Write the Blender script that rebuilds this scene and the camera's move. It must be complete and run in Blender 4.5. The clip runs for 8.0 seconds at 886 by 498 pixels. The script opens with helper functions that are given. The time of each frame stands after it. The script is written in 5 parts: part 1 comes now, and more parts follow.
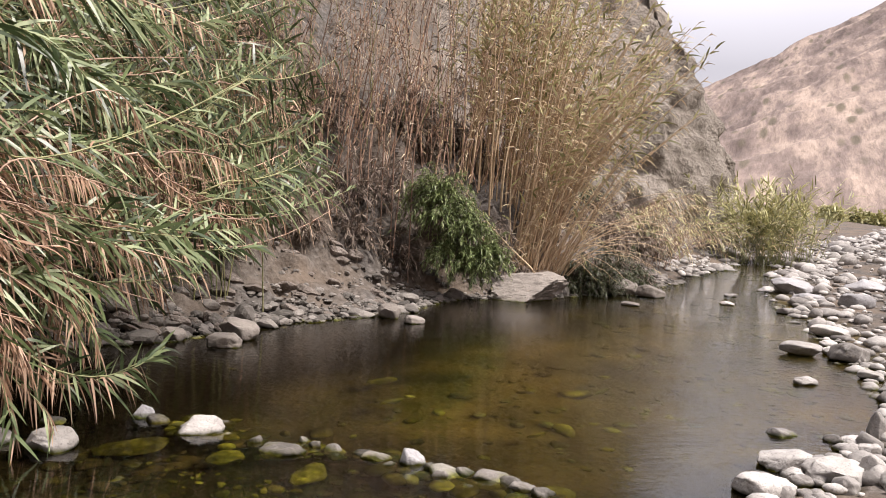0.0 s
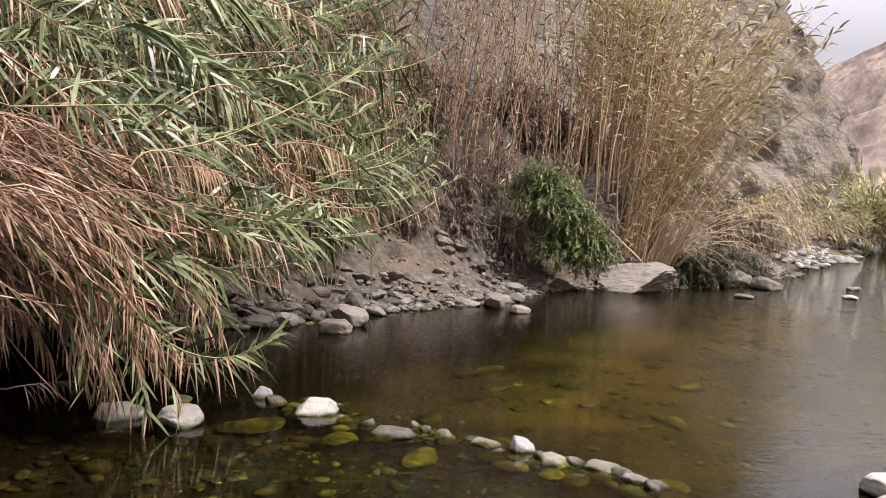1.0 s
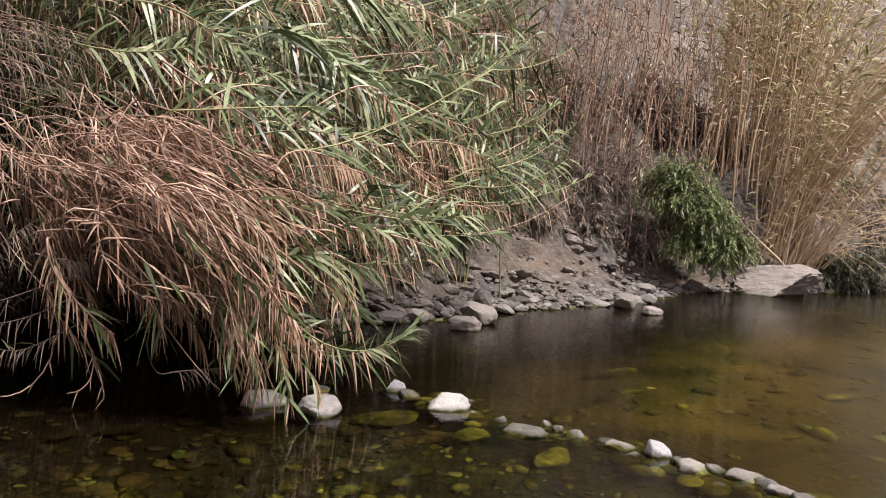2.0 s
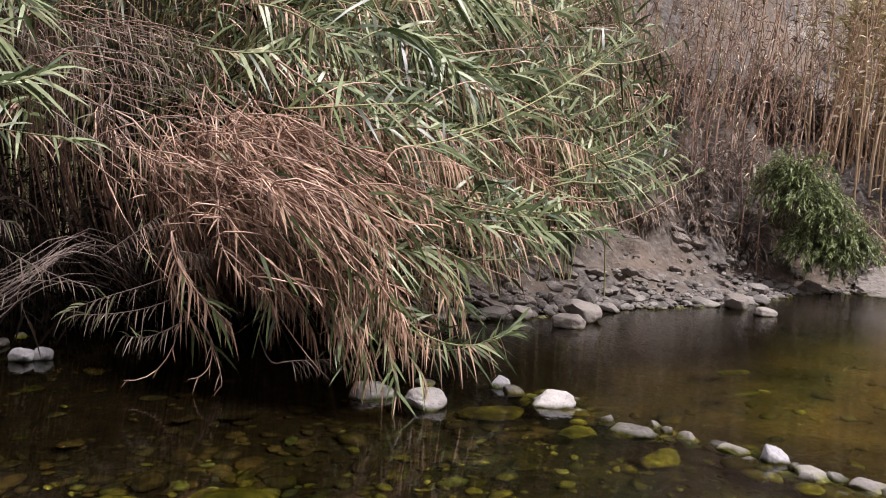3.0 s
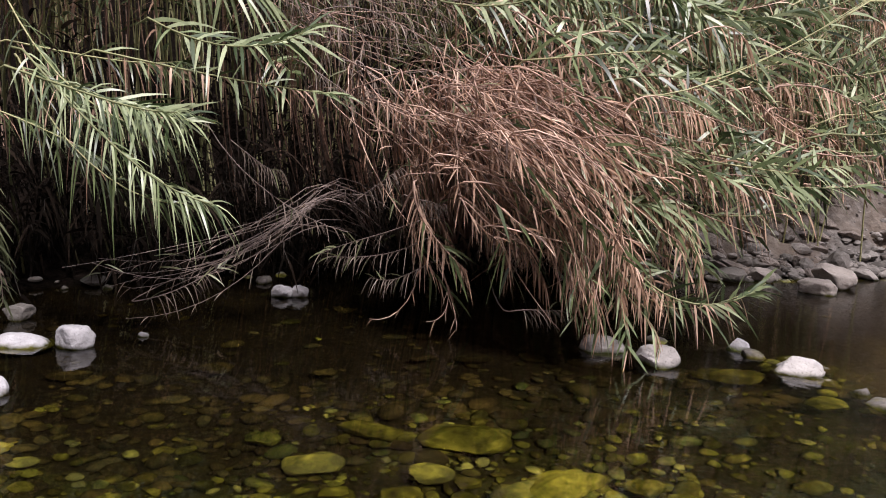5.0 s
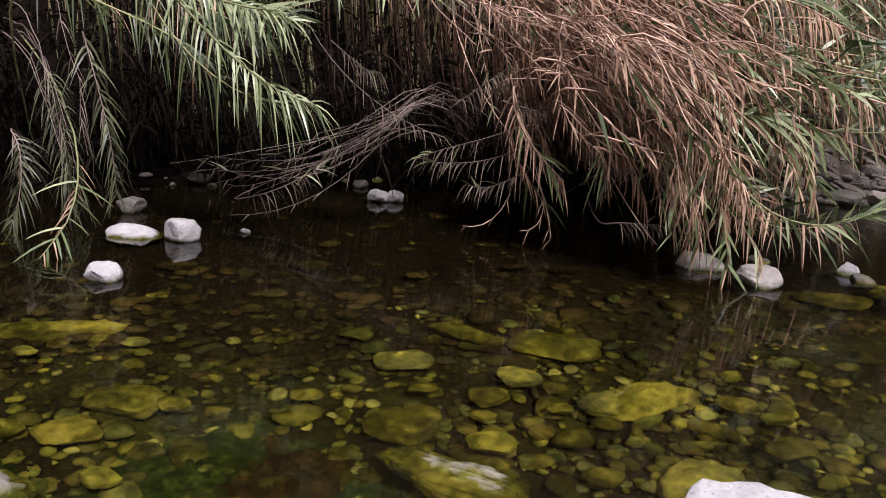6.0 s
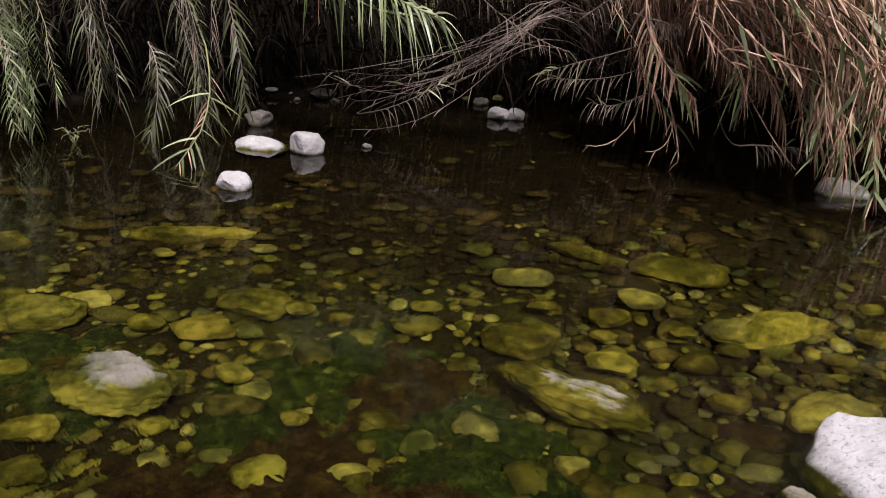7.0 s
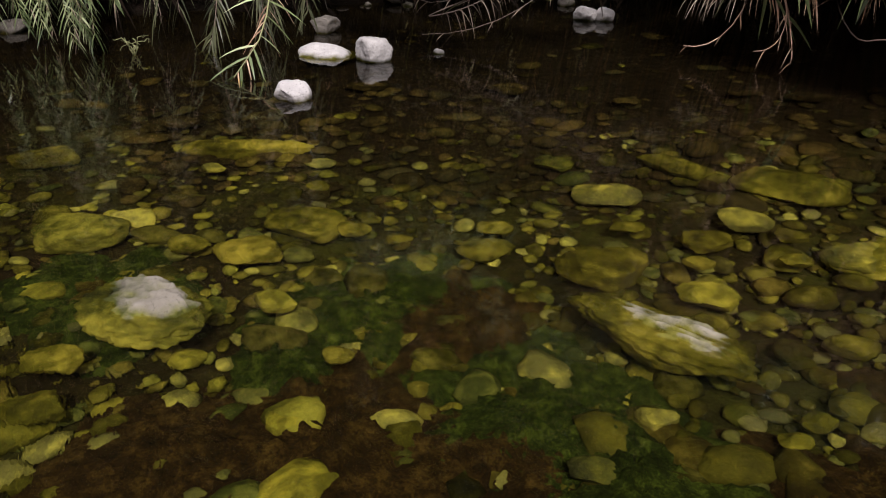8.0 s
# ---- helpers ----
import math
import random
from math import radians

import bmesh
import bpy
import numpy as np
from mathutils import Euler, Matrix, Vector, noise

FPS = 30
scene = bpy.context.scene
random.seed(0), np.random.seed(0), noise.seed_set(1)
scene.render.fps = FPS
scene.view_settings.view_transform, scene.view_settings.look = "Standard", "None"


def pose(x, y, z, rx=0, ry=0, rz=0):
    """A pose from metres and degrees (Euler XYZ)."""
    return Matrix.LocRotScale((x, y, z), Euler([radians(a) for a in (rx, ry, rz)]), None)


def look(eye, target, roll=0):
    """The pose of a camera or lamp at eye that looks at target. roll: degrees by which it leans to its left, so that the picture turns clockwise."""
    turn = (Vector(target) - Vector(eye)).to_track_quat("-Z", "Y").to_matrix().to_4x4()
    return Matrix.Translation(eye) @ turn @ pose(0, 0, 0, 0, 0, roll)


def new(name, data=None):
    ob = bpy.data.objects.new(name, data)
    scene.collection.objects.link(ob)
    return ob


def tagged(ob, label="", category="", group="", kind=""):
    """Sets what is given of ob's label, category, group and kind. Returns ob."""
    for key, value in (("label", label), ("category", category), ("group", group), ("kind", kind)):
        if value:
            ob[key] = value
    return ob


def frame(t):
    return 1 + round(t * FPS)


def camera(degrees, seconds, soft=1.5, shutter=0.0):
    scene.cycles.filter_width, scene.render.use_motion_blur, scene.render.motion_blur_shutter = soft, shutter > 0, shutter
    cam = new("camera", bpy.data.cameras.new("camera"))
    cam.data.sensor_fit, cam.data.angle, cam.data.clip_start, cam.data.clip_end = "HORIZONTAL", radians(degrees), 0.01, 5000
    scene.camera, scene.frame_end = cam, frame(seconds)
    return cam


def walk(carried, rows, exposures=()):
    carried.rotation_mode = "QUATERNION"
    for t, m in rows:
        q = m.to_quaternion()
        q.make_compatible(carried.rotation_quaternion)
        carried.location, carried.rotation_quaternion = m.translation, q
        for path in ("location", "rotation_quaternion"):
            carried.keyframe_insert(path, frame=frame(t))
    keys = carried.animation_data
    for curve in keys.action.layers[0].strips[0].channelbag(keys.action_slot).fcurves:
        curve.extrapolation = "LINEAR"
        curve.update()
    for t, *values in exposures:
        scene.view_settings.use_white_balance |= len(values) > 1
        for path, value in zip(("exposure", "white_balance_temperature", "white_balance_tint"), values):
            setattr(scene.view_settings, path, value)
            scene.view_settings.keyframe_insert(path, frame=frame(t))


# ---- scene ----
cam = camera(57.92, 8.0, soft=1.0)
# seconds, eye, turn to the left, dip and lean in degrees
PATH = [
    (0.0, 0.000, -0.000, 1.650, 0.00, 3.44, 2.86),
    (0.5, -0.022, -0.012, 1.643, 3.28, 3.98, 2.72),
    (1.0, -0.051, -0.017, 1.631, 7.26, 4.45, 2.57),
    (1.5, -0.082, -0.027, 1.627, 12.03, 4.77, 2.46),
    (3.0, -0.153, -0.061, 1.605, 23.25, 5.37, 2.26),
    (3.5, -0.165, -0.076, 1.593, 27.32, 5.87, 1.89),
    (4.0, -0.187, -0.096, 1.593, 31.51, 6.45, 1.68),
    (4.5, -0.196, -0.114, 1.585, 35.52, 7.35, 1.85),
    (4.7, -0.197, -0.116, 1.579, 36.97, 7.85, 1.78),
    (5.8, -0.209, -0.103, 1.520, 44.52, 13.96, 2.92),
    (6.0, -0.217, -0.104, 1.512, 45.69, 15.40, 2.90),
    (6.5, -0.255, -0.122, 1.494, 49.64, 18.49, 2.73),
    (7.0, -0.265, -0.116, 1.463, 53.90, 21.22, 2.18),
    (7.5, -0.388, -0.028, 1.401, 57.27, 24.78, 1.30),
    (8.0, -0.527, 0.162, 1.306, 60.70, 27.23, -0.55),
]
walk(cam, [(t, pose(x, y, z, 90 - dip, 0, turn) @ pose(0, 0, 0, 0, 0, lean)) for t, x, y, z, turn, dip, lean in PATH],
     exposures=[(0.0, 0.32, 6500, 9), (1.5, 0.3, 6450, 10), (3.0, 0.2, 6150, 13), (6.0, 0.14, 6100, 15), (8.0, 0.08, 6450, 11)])

# ---- daylight: thin bright cloud, brightest overhead, the sun soft through it ----
SUN_UP, SUN_TURN = radians(60), radians(110)
world = bpy.data.worlds.new("sky")
scene.world = world
world.use_nodes = True
wn = world.node_tree
wn.nodes.clear()
w_sky = wn.nodes.new("ShaderNodeTexSky")
w_sky.sky_type, w_sky.sun_disc = "NISHITA", False
w_sky.sun_elevation, w_sky.sun_rotation = SUN_UP, SUN_TURN
w_sky.dust_density, w_sky.air_density = 4.0, 1.0
w_cloud = wn.nodes.new("ShaderNodeTexNoise")
w_cloud.inputs["Scale"].default_value, w_cloud.inputs["Detail"].default_value = 2.2, 5
w_ramp = wn.nodes.new("ShaderNodeValToRGB")
w_ramp.color_ramp.elements[0].position, w_ramp.color_ramp.elements[0].color = 0.3, (6.7, 6.3, 7.0, 1)
w_ramp.color_ramp.elements[1].position, w_ramp.color_ramp.elements[1].color = 0.75, (7.6, 7.2, 7.9, 1)
w_at = wn.nodes.new("ShaderNodeTexCoord")
w_xyz = wn.nodes.new("ShaderNodeSeparateXYZ")
w_up = wn.nodes.new("ShaderNodeMapRange")  # thin cloud is brighter overhead than low down
w_up.inputs[1].default_value, w_up.inputs[2].default_value, w_up.inputs[3].default_value, w_up.inputs[4].default_value = 0.17, 0.32, 2.4, 4.8
w_mul = wn.nodes.new("ShaderNodeVectorMath")
w_mul.operation = "SCALE"
wn.links.new(w_at.outputs["Generated"], w_xyz.inputs[0])
wn.links.new(w_xyz.outputs["Z"], w_up.inputs[0])
wn.links.new(w_up.outputs[0], w_mul.inputs["Scale"])
w_mix = wn.nodes.new("ShaderNodeMix")
w_mix.data_type = "RGBA"
w_mix.inputs[0].default_value = 0.85
w_bg = wn.nodes.new("ShaderNodeBackground")
w_bg.inputs["Strength"].default_value = 0.038
w_out = wn.nodes.new("ShaderNodeOutputWorld")
wn.links.new(w_cloud.outputs["Fac"], w_ramp.inputs["Fac"])
wn.links.new(w_sky.outputs["Color"], w_mix.inputs[6])
wn.links.new(w_ramp.outputs["Color"], w_mul.inputs[0])
wn.links.new(w_mul.outputs[0], w_mix.inputs[7])
wn.links.new(w_mix.outputs[2], w_bg.inputs["Color"])
wn.links.new(w_bg.outputs["Background"], w_out.inputs["Surface"])

sun = new("sun", bpy.data.lights.new("sun", "SUN"))
sun.data.energy, sun.data.angle, sun.data.color = 4.9, radians(9), (1.0, 0.92, 0.87)
sun_way = Vector((math.sin(SUN_TURN) * math.cos(SUN_UP), math.cos(SUN_TURN) * math.cos(SUN_UP), math.sin(SUN_UP)))
sun.matrix_world = look(sun_way * 50, (0, 0, 0))


# ---- materials ----
class Nodes:
    """A short way to write node materials."""

    def __init__(self, name):
        self.m = bpy.data.materials.new(name)
        self.m.use_nodes = True
        self.t = self.m.node_tree
        self.t.nodes.clear()
        self.out = self.t.nodes.new("ShaderNodeOutputMaterial")

    def add(self, kind, **inputs):
        n = self.t.nodes.new("ShaderNode" + kind)
        for k, v in inputs.items():
            self.put(n, k.replace("_", " "), v)
        return n

    def put(self, n, key, v):
        sock = n.inputs[int(key[1:])] if key[0] == "#" else n.inputs[key]
        if isinstance(v, bpy.types.NodeSocket):
            self.t.links.new(v, sock)
        else:
            sock.default_value = v

    def noise(self, scale, detail=4, vector=None, rough=0.55):
        n = self.add("TexNoise", Scale=scale, Detail=detail, Roughness=rough)
        if vector:
            self.t.links.new(vector, n.inputs["Vector"])
        return n.outputs["Fac"]

    def ramp(self, fac, *stops):
        n = self.t.nodes.new("ShaderNodeValToRGB")
        e = n.color_ramp.elements
        while len(e) < len(stops):
            e.new(0.5)
        for el, (p, c) in zip(e, stops):
            el.position, el.color = p, (*c, 1) if len(c) == 3 else c
        self.t.links.new(fac, n.inputs["Fac"])
        return n.outputs["Color"]

    def mix(self, fac, a, b, blend="MIX"):
        n = self.t.nodes.new("ShaderNodeMix")
        n.data_type, n.blend_type = "RGBA", blend
        for sock, v in ((n.inputs[0], fac), (n.inputs[6], a), (n.inputs[7], b)):
            if isinstance(v, bpy.types.NodeSocket):
                self.t.links.new(v, sock)
            else:
                sock.default_value = v if not isinstance(v, tuple) else (*v, 1)
        return n.outputs[2]

    def math(self, op, a, b=0.0, clamp=False):
        n = self.t.nodes.new("ShaderNodeMath")
        n.operation, n.use_clamp = op, clamp
        for sock, v in ((n.inputs[0], a), (n.inputs[1], b)):
            if isinstance(v, bpy.types.NodeSocket):
                self.t.links.new(v, sock)
            else:
                sock.default_value = v
        return n.outputs[0]

    def bump(self, height, strength=0.4, distance=0.02):
        return self.add("Bump", Height=height, Strength=strength, Distance=distance).outputs["Normal"]

    def coords(self, which="Object"):
        return self.t.nodes.new("ShaderNodeTexCoord").outputs[which]

    def world_z(self):
        g = self.t.nodes.new("ShaderNodeNewGeometry")
        s = self.add("SeparateXYZ", Vector=g.outputs["Position"])
        return s.outputs["Z"], g.outputs["Position"]

    def end(self, shader):
        self.t.links.new(shader, self.out.inputs["Surface"])
        return self.m


BLACK, WHITE = (0, 0, 0), (1, 1, 1)


def stone_material(name, dark, pale, algae=None, rough=0.75, spread=0.9):
    n = Nodes(name)
    at = n.coords()
    rnd = n.t.nodes.new("ShaderNodeObjectInfo").outputs["Random"]
    isl = n.t.nodes.new("ShaderNodeNewGeometry").outputs["Random Per Island"]
    pick = n.math("FRACT", n.math("ADD", rnd, isl))
    z, where = n.world_z()
    grain = n.noise(9, 6, where)
    base = n.ramp(pick, (0.0, dark), (0.55, tuple((a + b) / 2 for a, b in zip(dark, pale))), (1.0, pale))
    base = n.mix(n.ramp(grain, (0.35, BLACK), (0.7, WHITE)), base, n.mix(0.4, base, tuple(c * 0.5 for c in dark)))
    veins = n.ramp(n.noise(3.2, 3, where), (0.47, BLACK), (0.5, (0.5, 0.5, 0.5)), (0.53, BLACK))
    base = n.mix(veins, base, n.mix(0.5, base, pale))
    speck = n.ramp(n.noise(70, 2, where), (0.6, BLACK), (0.68, (0.5, 0.5, 0.5)))
    base = n.mix(speck, base, tuple(c * 0.4 for c in dark))
    if algae:
        film = n.ramp(n.math("ADD", n.math("MULTIPLY", n.noise(2.2, 4, where), 0.6), n.math("MULTIPLY", n.noise(17, 5, where), 0.4)), (0.38, algae[0]), (0.5, algae[1]), (0.63, algae[2]))
        # each stone has its own growth: lime, brown, blue green, bare pale or nearly black
        own = n.ramp(n.math("FRACT", n.math("MULTIPLY", pick, 7.3)), (0.0, (0.004, 0.004, 0.001)), (0.22, (0.05, 0.05, 0.006)), (0.45, (0.03, 0.018, 0.005)), (0.62, (0.15, 0.15, 0.03)), (0.8, (0.02, 0.038, 0.016)), (1.0, (0.26, 0.26, 0.13)))
        film = n.mix(spread, film, n.mix(0.75, own, film, "OVERLAY"))
        level = n.math("ADD", z, n.math("MULTIPLY", n.math("SUBTRACT", grain, 0.5), 0.08))
        base = n.mix(n.ramp(level, (0.0, WHITE), (0.03, BLACK)), base, film)
    b = n.add("BsdfPrincipled", Base_Color=base, Roughness=rough)
    n.put(b, "Specular IOR Level", n.ramp(z, (0.0, (0.06, 0.06, 0.06)), (0.02, (0.2, 0.2, 0.2))))
    n.put(b, "Normal", n.bump(n.math("ADD", n.noise(40, 5, where), n.math("MULTIPLY", n.noise(8, 3, where), 1.5)), 0.5, 0.02))
    return n.end(b.outputs[0])


ALGAE = ((0.006, 0.007, 0.002), (0.085, 0.086, 0.011), (0.5, 0.48, 0.14))
pale_stone = stone_material("pale_river_stone", (0.2, 0.183, 0.168), (0.6, 0.565, 0.53), ALGAE)
grey_stone = stone_material("grey_bank_stone", (0.085, 0.077, 0.068), (0.32, 0.29, 0.262), ALGAE)
bed_stone = stone_material("algae_covered_stone", (0.26, 0.24, 0.2), (0.5, 0.47, 0.42), ALGAE, 0.85)
white_stone = stone_material("white_limestone", (0.27, 0.26, 0.262), (0.46, 0.445, 0.45), ALGAE)
boulder_stone = stone_material("boulder_stone", (0.2, 0.175, 0.152), (0.36, 0.32, 0.285), ALGAE)
# dark copy of the bed stone, the dimness of deep shaded water in its colour
dimmed_stone = stone_material("dimmed_bed_stone", (0.1, 0.085, 0.07), (0.2, 0.17, 0.14), ((0.003, 0.002, 0.001), (0.014, 0.01, 0.004), (0.05, 0.036, 0.013)), 0.85, 0.25)
algae_boulder = stone_material("algae_boulder", (0.16, 0.145, 0.12), (0.34, 0.31, 0.27), ((0.006, 0.006, 0.001), (0.095, 0.095, 0.011), (0.38, 0.35, 0.07)), 0.8, 0.65)


def ground_material():
    n = Nodes("silt_gravel_and_soil")
    z, where = n.world_z()
    big, fine = n.noise(0.7, 5, where), n.noise(9, 6, where)
    soil = n.ramp(fine, (0.3, (0.07, 0.061, 0.054)), (0.5, (0.11, 0.099, 0.09)), (0.72, (0.2, 0.181, 0.168)))
    soil = n.mix(n.ramp(big, (0.4, BLACK), (0.62, WHITE)), soil, n.mix(0.6, soil, (0.2, 0.15, 0.11)))
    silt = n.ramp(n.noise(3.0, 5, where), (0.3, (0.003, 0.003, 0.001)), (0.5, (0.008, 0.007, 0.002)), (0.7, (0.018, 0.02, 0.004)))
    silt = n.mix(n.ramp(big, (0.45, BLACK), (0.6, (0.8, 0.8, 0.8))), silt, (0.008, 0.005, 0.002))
    sep = n.add("SeparateXYZ", Vector=where)
    x = sep.outputs["X"]
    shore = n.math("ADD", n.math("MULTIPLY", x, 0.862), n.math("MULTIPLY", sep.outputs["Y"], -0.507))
    # bed darkened near the reeds, painting in their shade and the water's depth
    bed_shade = n.ramp(n.math("MULTIPLY", n.math("SUBTRACT", -3.2, n.math("ADD", shore, n.math("MULTIPLY", big, 1.2))), 0.8, True), (0.0, BLACK), (1.0, WHITE))
    pool = n.math("MULTIPLY", n.math("SUBTRACT", n.math("ADD", sep.outputs["Y"], n.math("MULTIPLY", x, 0.45)), 4.9), 0.7, True)
    mud = n.ramp(n.noise(1.1, 5, where), (0.3, (0.012, 0.01, 0.003)), (0.5, (0.038, 0.031, 0.006)), (0.7, (0.085, 0.062, 0.016)))
    silt = n.mix(pool, silt, mud)
    silt = n.mix(bed_shade, silt, n.ramp(fine, (0.3, (0.002, 0.0015, 0.001)), (0.7, (0.007, 0.0045, 0.002))))
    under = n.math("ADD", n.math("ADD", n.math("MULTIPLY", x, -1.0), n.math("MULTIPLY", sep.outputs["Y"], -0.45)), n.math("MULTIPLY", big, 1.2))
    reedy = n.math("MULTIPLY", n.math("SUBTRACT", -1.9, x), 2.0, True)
    soil_shade = n.ramp(n.math("MULTIPLY", n.math("MULTIPLY", n.math("ADD", under, 0.2), 1.5, True), reedy), (0.0, BLACK), (1.0, WHITE))  # shade beneath the reeds, painted into the soil
    soil = n.mix(soil_shade, soil, n.ramp(fine, (0.3, (0.004, 0.003, 0.002)), (0.7, (0.012, 0.008, 0.006))))
    wet = n.ramp(n.math("ADD", z, n.math("MULTIPLY", n.math("SUBTRACT", fine, 0.5), 0.06)), (0.0, WHITE), (0.05, BLACK))
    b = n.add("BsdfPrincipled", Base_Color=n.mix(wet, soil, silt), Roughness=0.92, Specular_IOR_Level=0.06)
    cells = n.add("TexVoronoi", Scale=14.0, Vector=where).outputs["Distance"]
    n.put(b, "Normal", n.bump(n.math("ADD", n.noise(22, 6, where), cells), 0.7, 0.03))
    return n.end(b.outputs[0])


def leaf_material(name, low, mid, high, shine=0.45, gloss=0.5):
    n = Nodes(name)
    g = n.t.nodes.new("ShaderNodeNewGeometry")
    rnd = n.t.nodes.new("ShaderNodeObjectInfo").outputs["Random"]
    pick = n.math("FRACT", n.math("ADD", g.outputs["Random Per Island"], n.math("MULTIPLY", rnd, 0.6)))
    col = n.ramp(pick, (0.0, low), (0.55, mid), (1.0, high))
    blot = n.noise(18, 4, g.outputs["Position"])
    col = n.mix(n.ramp(blot, (0.45, BLACK), (0.7, (0.7, 0.7, 0.7))), col, n.mix(0.5, col, tuple(c * 0.5 for c in low)))
    b = n.add("BsdfPrincipled", Base_Color=col, Roughness=shine, Specular_IOR_Level=gloss)
    tr = n.add("BsdfTranslucent", Color=col)
    mx = n.add("MixShader", Fac=0.25)
    n.t.links.new(b.outputs[0], mx.inputs[1])
    n.t.links.new(tr.outputs[0], mx.inputs[2])
    return n.end(mx.outputs[0])


green_leaf = leaf_material("green_reed_leaf", (0.025, 0.036, 0.014), (0.085, 0.115, 0.04), (0.25, 0.31, 0.14), 0.36)
dry_leaf = leaf_material("dry_reed_leaf", (0.075, 0.04, 0.026), (0.5, 0.31, 0.2), (0.84, 0.6, 0.44), 0.6)
straw_leaf = leaf_material("straw_reed_leaf", (0.34, 0.24, 0.13), (0.74, 0.58, 0.36), (0.9, 0.8, 0.57), 0.6)
pale_leaf = leaf_material("pale_green_reed_leaf", (0.045, 0.07, 0.026), (0.16, 0.21, 0.085), (0.48, 0.54, 0.31), 0.36)
dead_leaf = leaf_material("dead_grey_leaf", (0.09, 0.07, 0.055), (0.27, 0.21, 0.165), (0.5, 0.41, 0.33), 0.7)
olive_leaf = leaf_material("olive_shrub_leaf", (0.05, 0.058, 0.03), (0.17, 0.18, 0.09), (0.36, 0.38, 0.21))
# darker copy of the olive leaf, with shade put into its colour
shaded_leaf = leaf_material("shaded_olive_leaf", (0.03, 0.036, 0.02), (0.09, 0.1, 0.05), (0.2, 0.22, 0.12))
# leaf colour nearly black, with the hollow's shade painted in
hollow_shade_leaf = leaf_material("hollow_shade_reed_leaf", (0.004, 0.003, 0.002), (0.011, 0.008, 0.006), (0.035, 0.025, 0.018), 0.9, 0.04)
shrub_leaf = leaf_material("shrub_leaf", (0.07, 0.1, 0.03), (0.22, 0.28, 0.1), (0.45, 0.51, 0.24))
far_leaf = leaf_material("far_green_leaf", (0.16, 0.16, 0.06), (0.48, 0.45, 0.2), (0.72, 0.68, 0.38))


def stalk_material(name, a, b_):
    n = Nodes(name)
    z, where = n.world_z()
    rnd = n.t.nodes.new("ShaderNodeObjectInfo").outputs["Random"]
    col = n.mix(n.math("FRACT", n.math("ADD", rnd, n.noise(5, 3, where))), a, b_)
    b = n.add("BsdfPrincipled", Base_Color=col, Roughness=0.55)
    n.put(b, "Normal", n.bump(n.noise(60, 3, where), 0.3, 0.004))
    return n.end(b.outputs[0])


green_stalk = stalk_material("green_reed_stalk", (0.22, 0.24, 0.1), (0.38, 0.36, 0.18))
dry_stalk = stalk_material("dry_reed_stalk", (0.24, 0.15, 0.11), (0.7, 0.48, 0.36))
pale_stalk = stalk_material("pale_green_stalk", (0.12, 0.13, 0.055), (0.3, 0.31, 0.15))
# stalk colour that carries the same painted shade of the hollow
hollow_shade_stalk = stalk_material("hollow_shade_stalk", (0.01, 0.008, 0.005), (0.035, 0.026, 0.018))
straw_stalk = stalk_material("straw_stalk", (0.5, 0.36, 0.23), (0.84, 0.68, 0.47))
twig_bark = stalk_material("twig_bark", (0.1, 0.07, 0.058), (0.26, 0.2, 0.17))


def rock_material(name, a, b_, c, scale, bump):
    n = Nodes(name)
    z, where = n.world_z()
    big, fine = n.noise(scale, 7, where, 0.62), n.noise(scale * 7, 6, where, 0.65)
    col = n.ramp(n.math("ADD", n.math("MULTIPLY", big, 0.6), n.math("MULTIPLY", fine, 0.4)), (0.34, a), (0.5, b_), (0.66, c))
    b = n.add("BsdfPrincipled", Base_Color=col, Roughness=0.95, Specular_IOR_Level=0.06 if scale > 8 else 0.3)
    n.put(b, "Normal", n.bump(n.math("ADD", big, fine), 0.35 if scale < 0.1 else 0.8, bump))
    return n.end(b.outputs[0])


cliff_rock = rock_material("weathered_cliff_rock", (0.12, 0.1, 0.08), (0.27, 0.235, 0.2), (0.42, 0.37, 0.32), 0.5, 0.5)
bank_rock = rock_material("bank_rock", (0.085, 0.07, 0.058), (0.2, 0.168, 0.145), (0.36, 0.315, 0.28), 4.0, 0.05)


def hill_material():
    n = Nodes("dry_hill_earth")
    z, where = n.world_z()
    where = n.add("Mapping", Vector=where, Rotation=(0, 0, radians(24))).outputs[0]
    where = n.add("Mapping", Vector=where, Scale=(1.0, 0.13, 0.6)).outputs[0]
    big, mid, fine = n.noise(0.03, 6, where, 0.6), n.noise(0.14, 6, where, 0.7), n.noise(0.9, 5, where, 0.7)
    col = n.ramp(n.math("ADD", n.math("MULTIPLY", big, 0.35), n.math("MULTIPLY", mid, 0.65)), (0.36, (0.1, 0.078, 0.07)), (0.5, (0.22, 0.172, 0.152)), (0.62, (0.42, 0.33, 0.27)))
    col = n.mix(n.ramp(fine, (0.5, BLACK), (0.62, (0.6, 0.6, 0.6))), col, n.mix(0.6, col, (0.09, 0.075, 0.06)))
    scrub = n.ramp(n.add("TexVoronoi", Scale=0.22, Vector=where).outputs["Distance"], (0.16, (0.7, 0.7, 0.7)), (0.3, BLACK))
    col = n.mix(scrub, col, (0.1, 0.09, 0.06))
    b = n.add("BsdfPrincipled", Base_Color=col, Roughness=0.95, Specular_IOR_Level=0.1)
    n.put(b, "Normal", n.bump(n.math("ADD", mid, fine), 0.5, 1.2))
    return n.end(b.outputs[0])


hill_earth = hill_material()


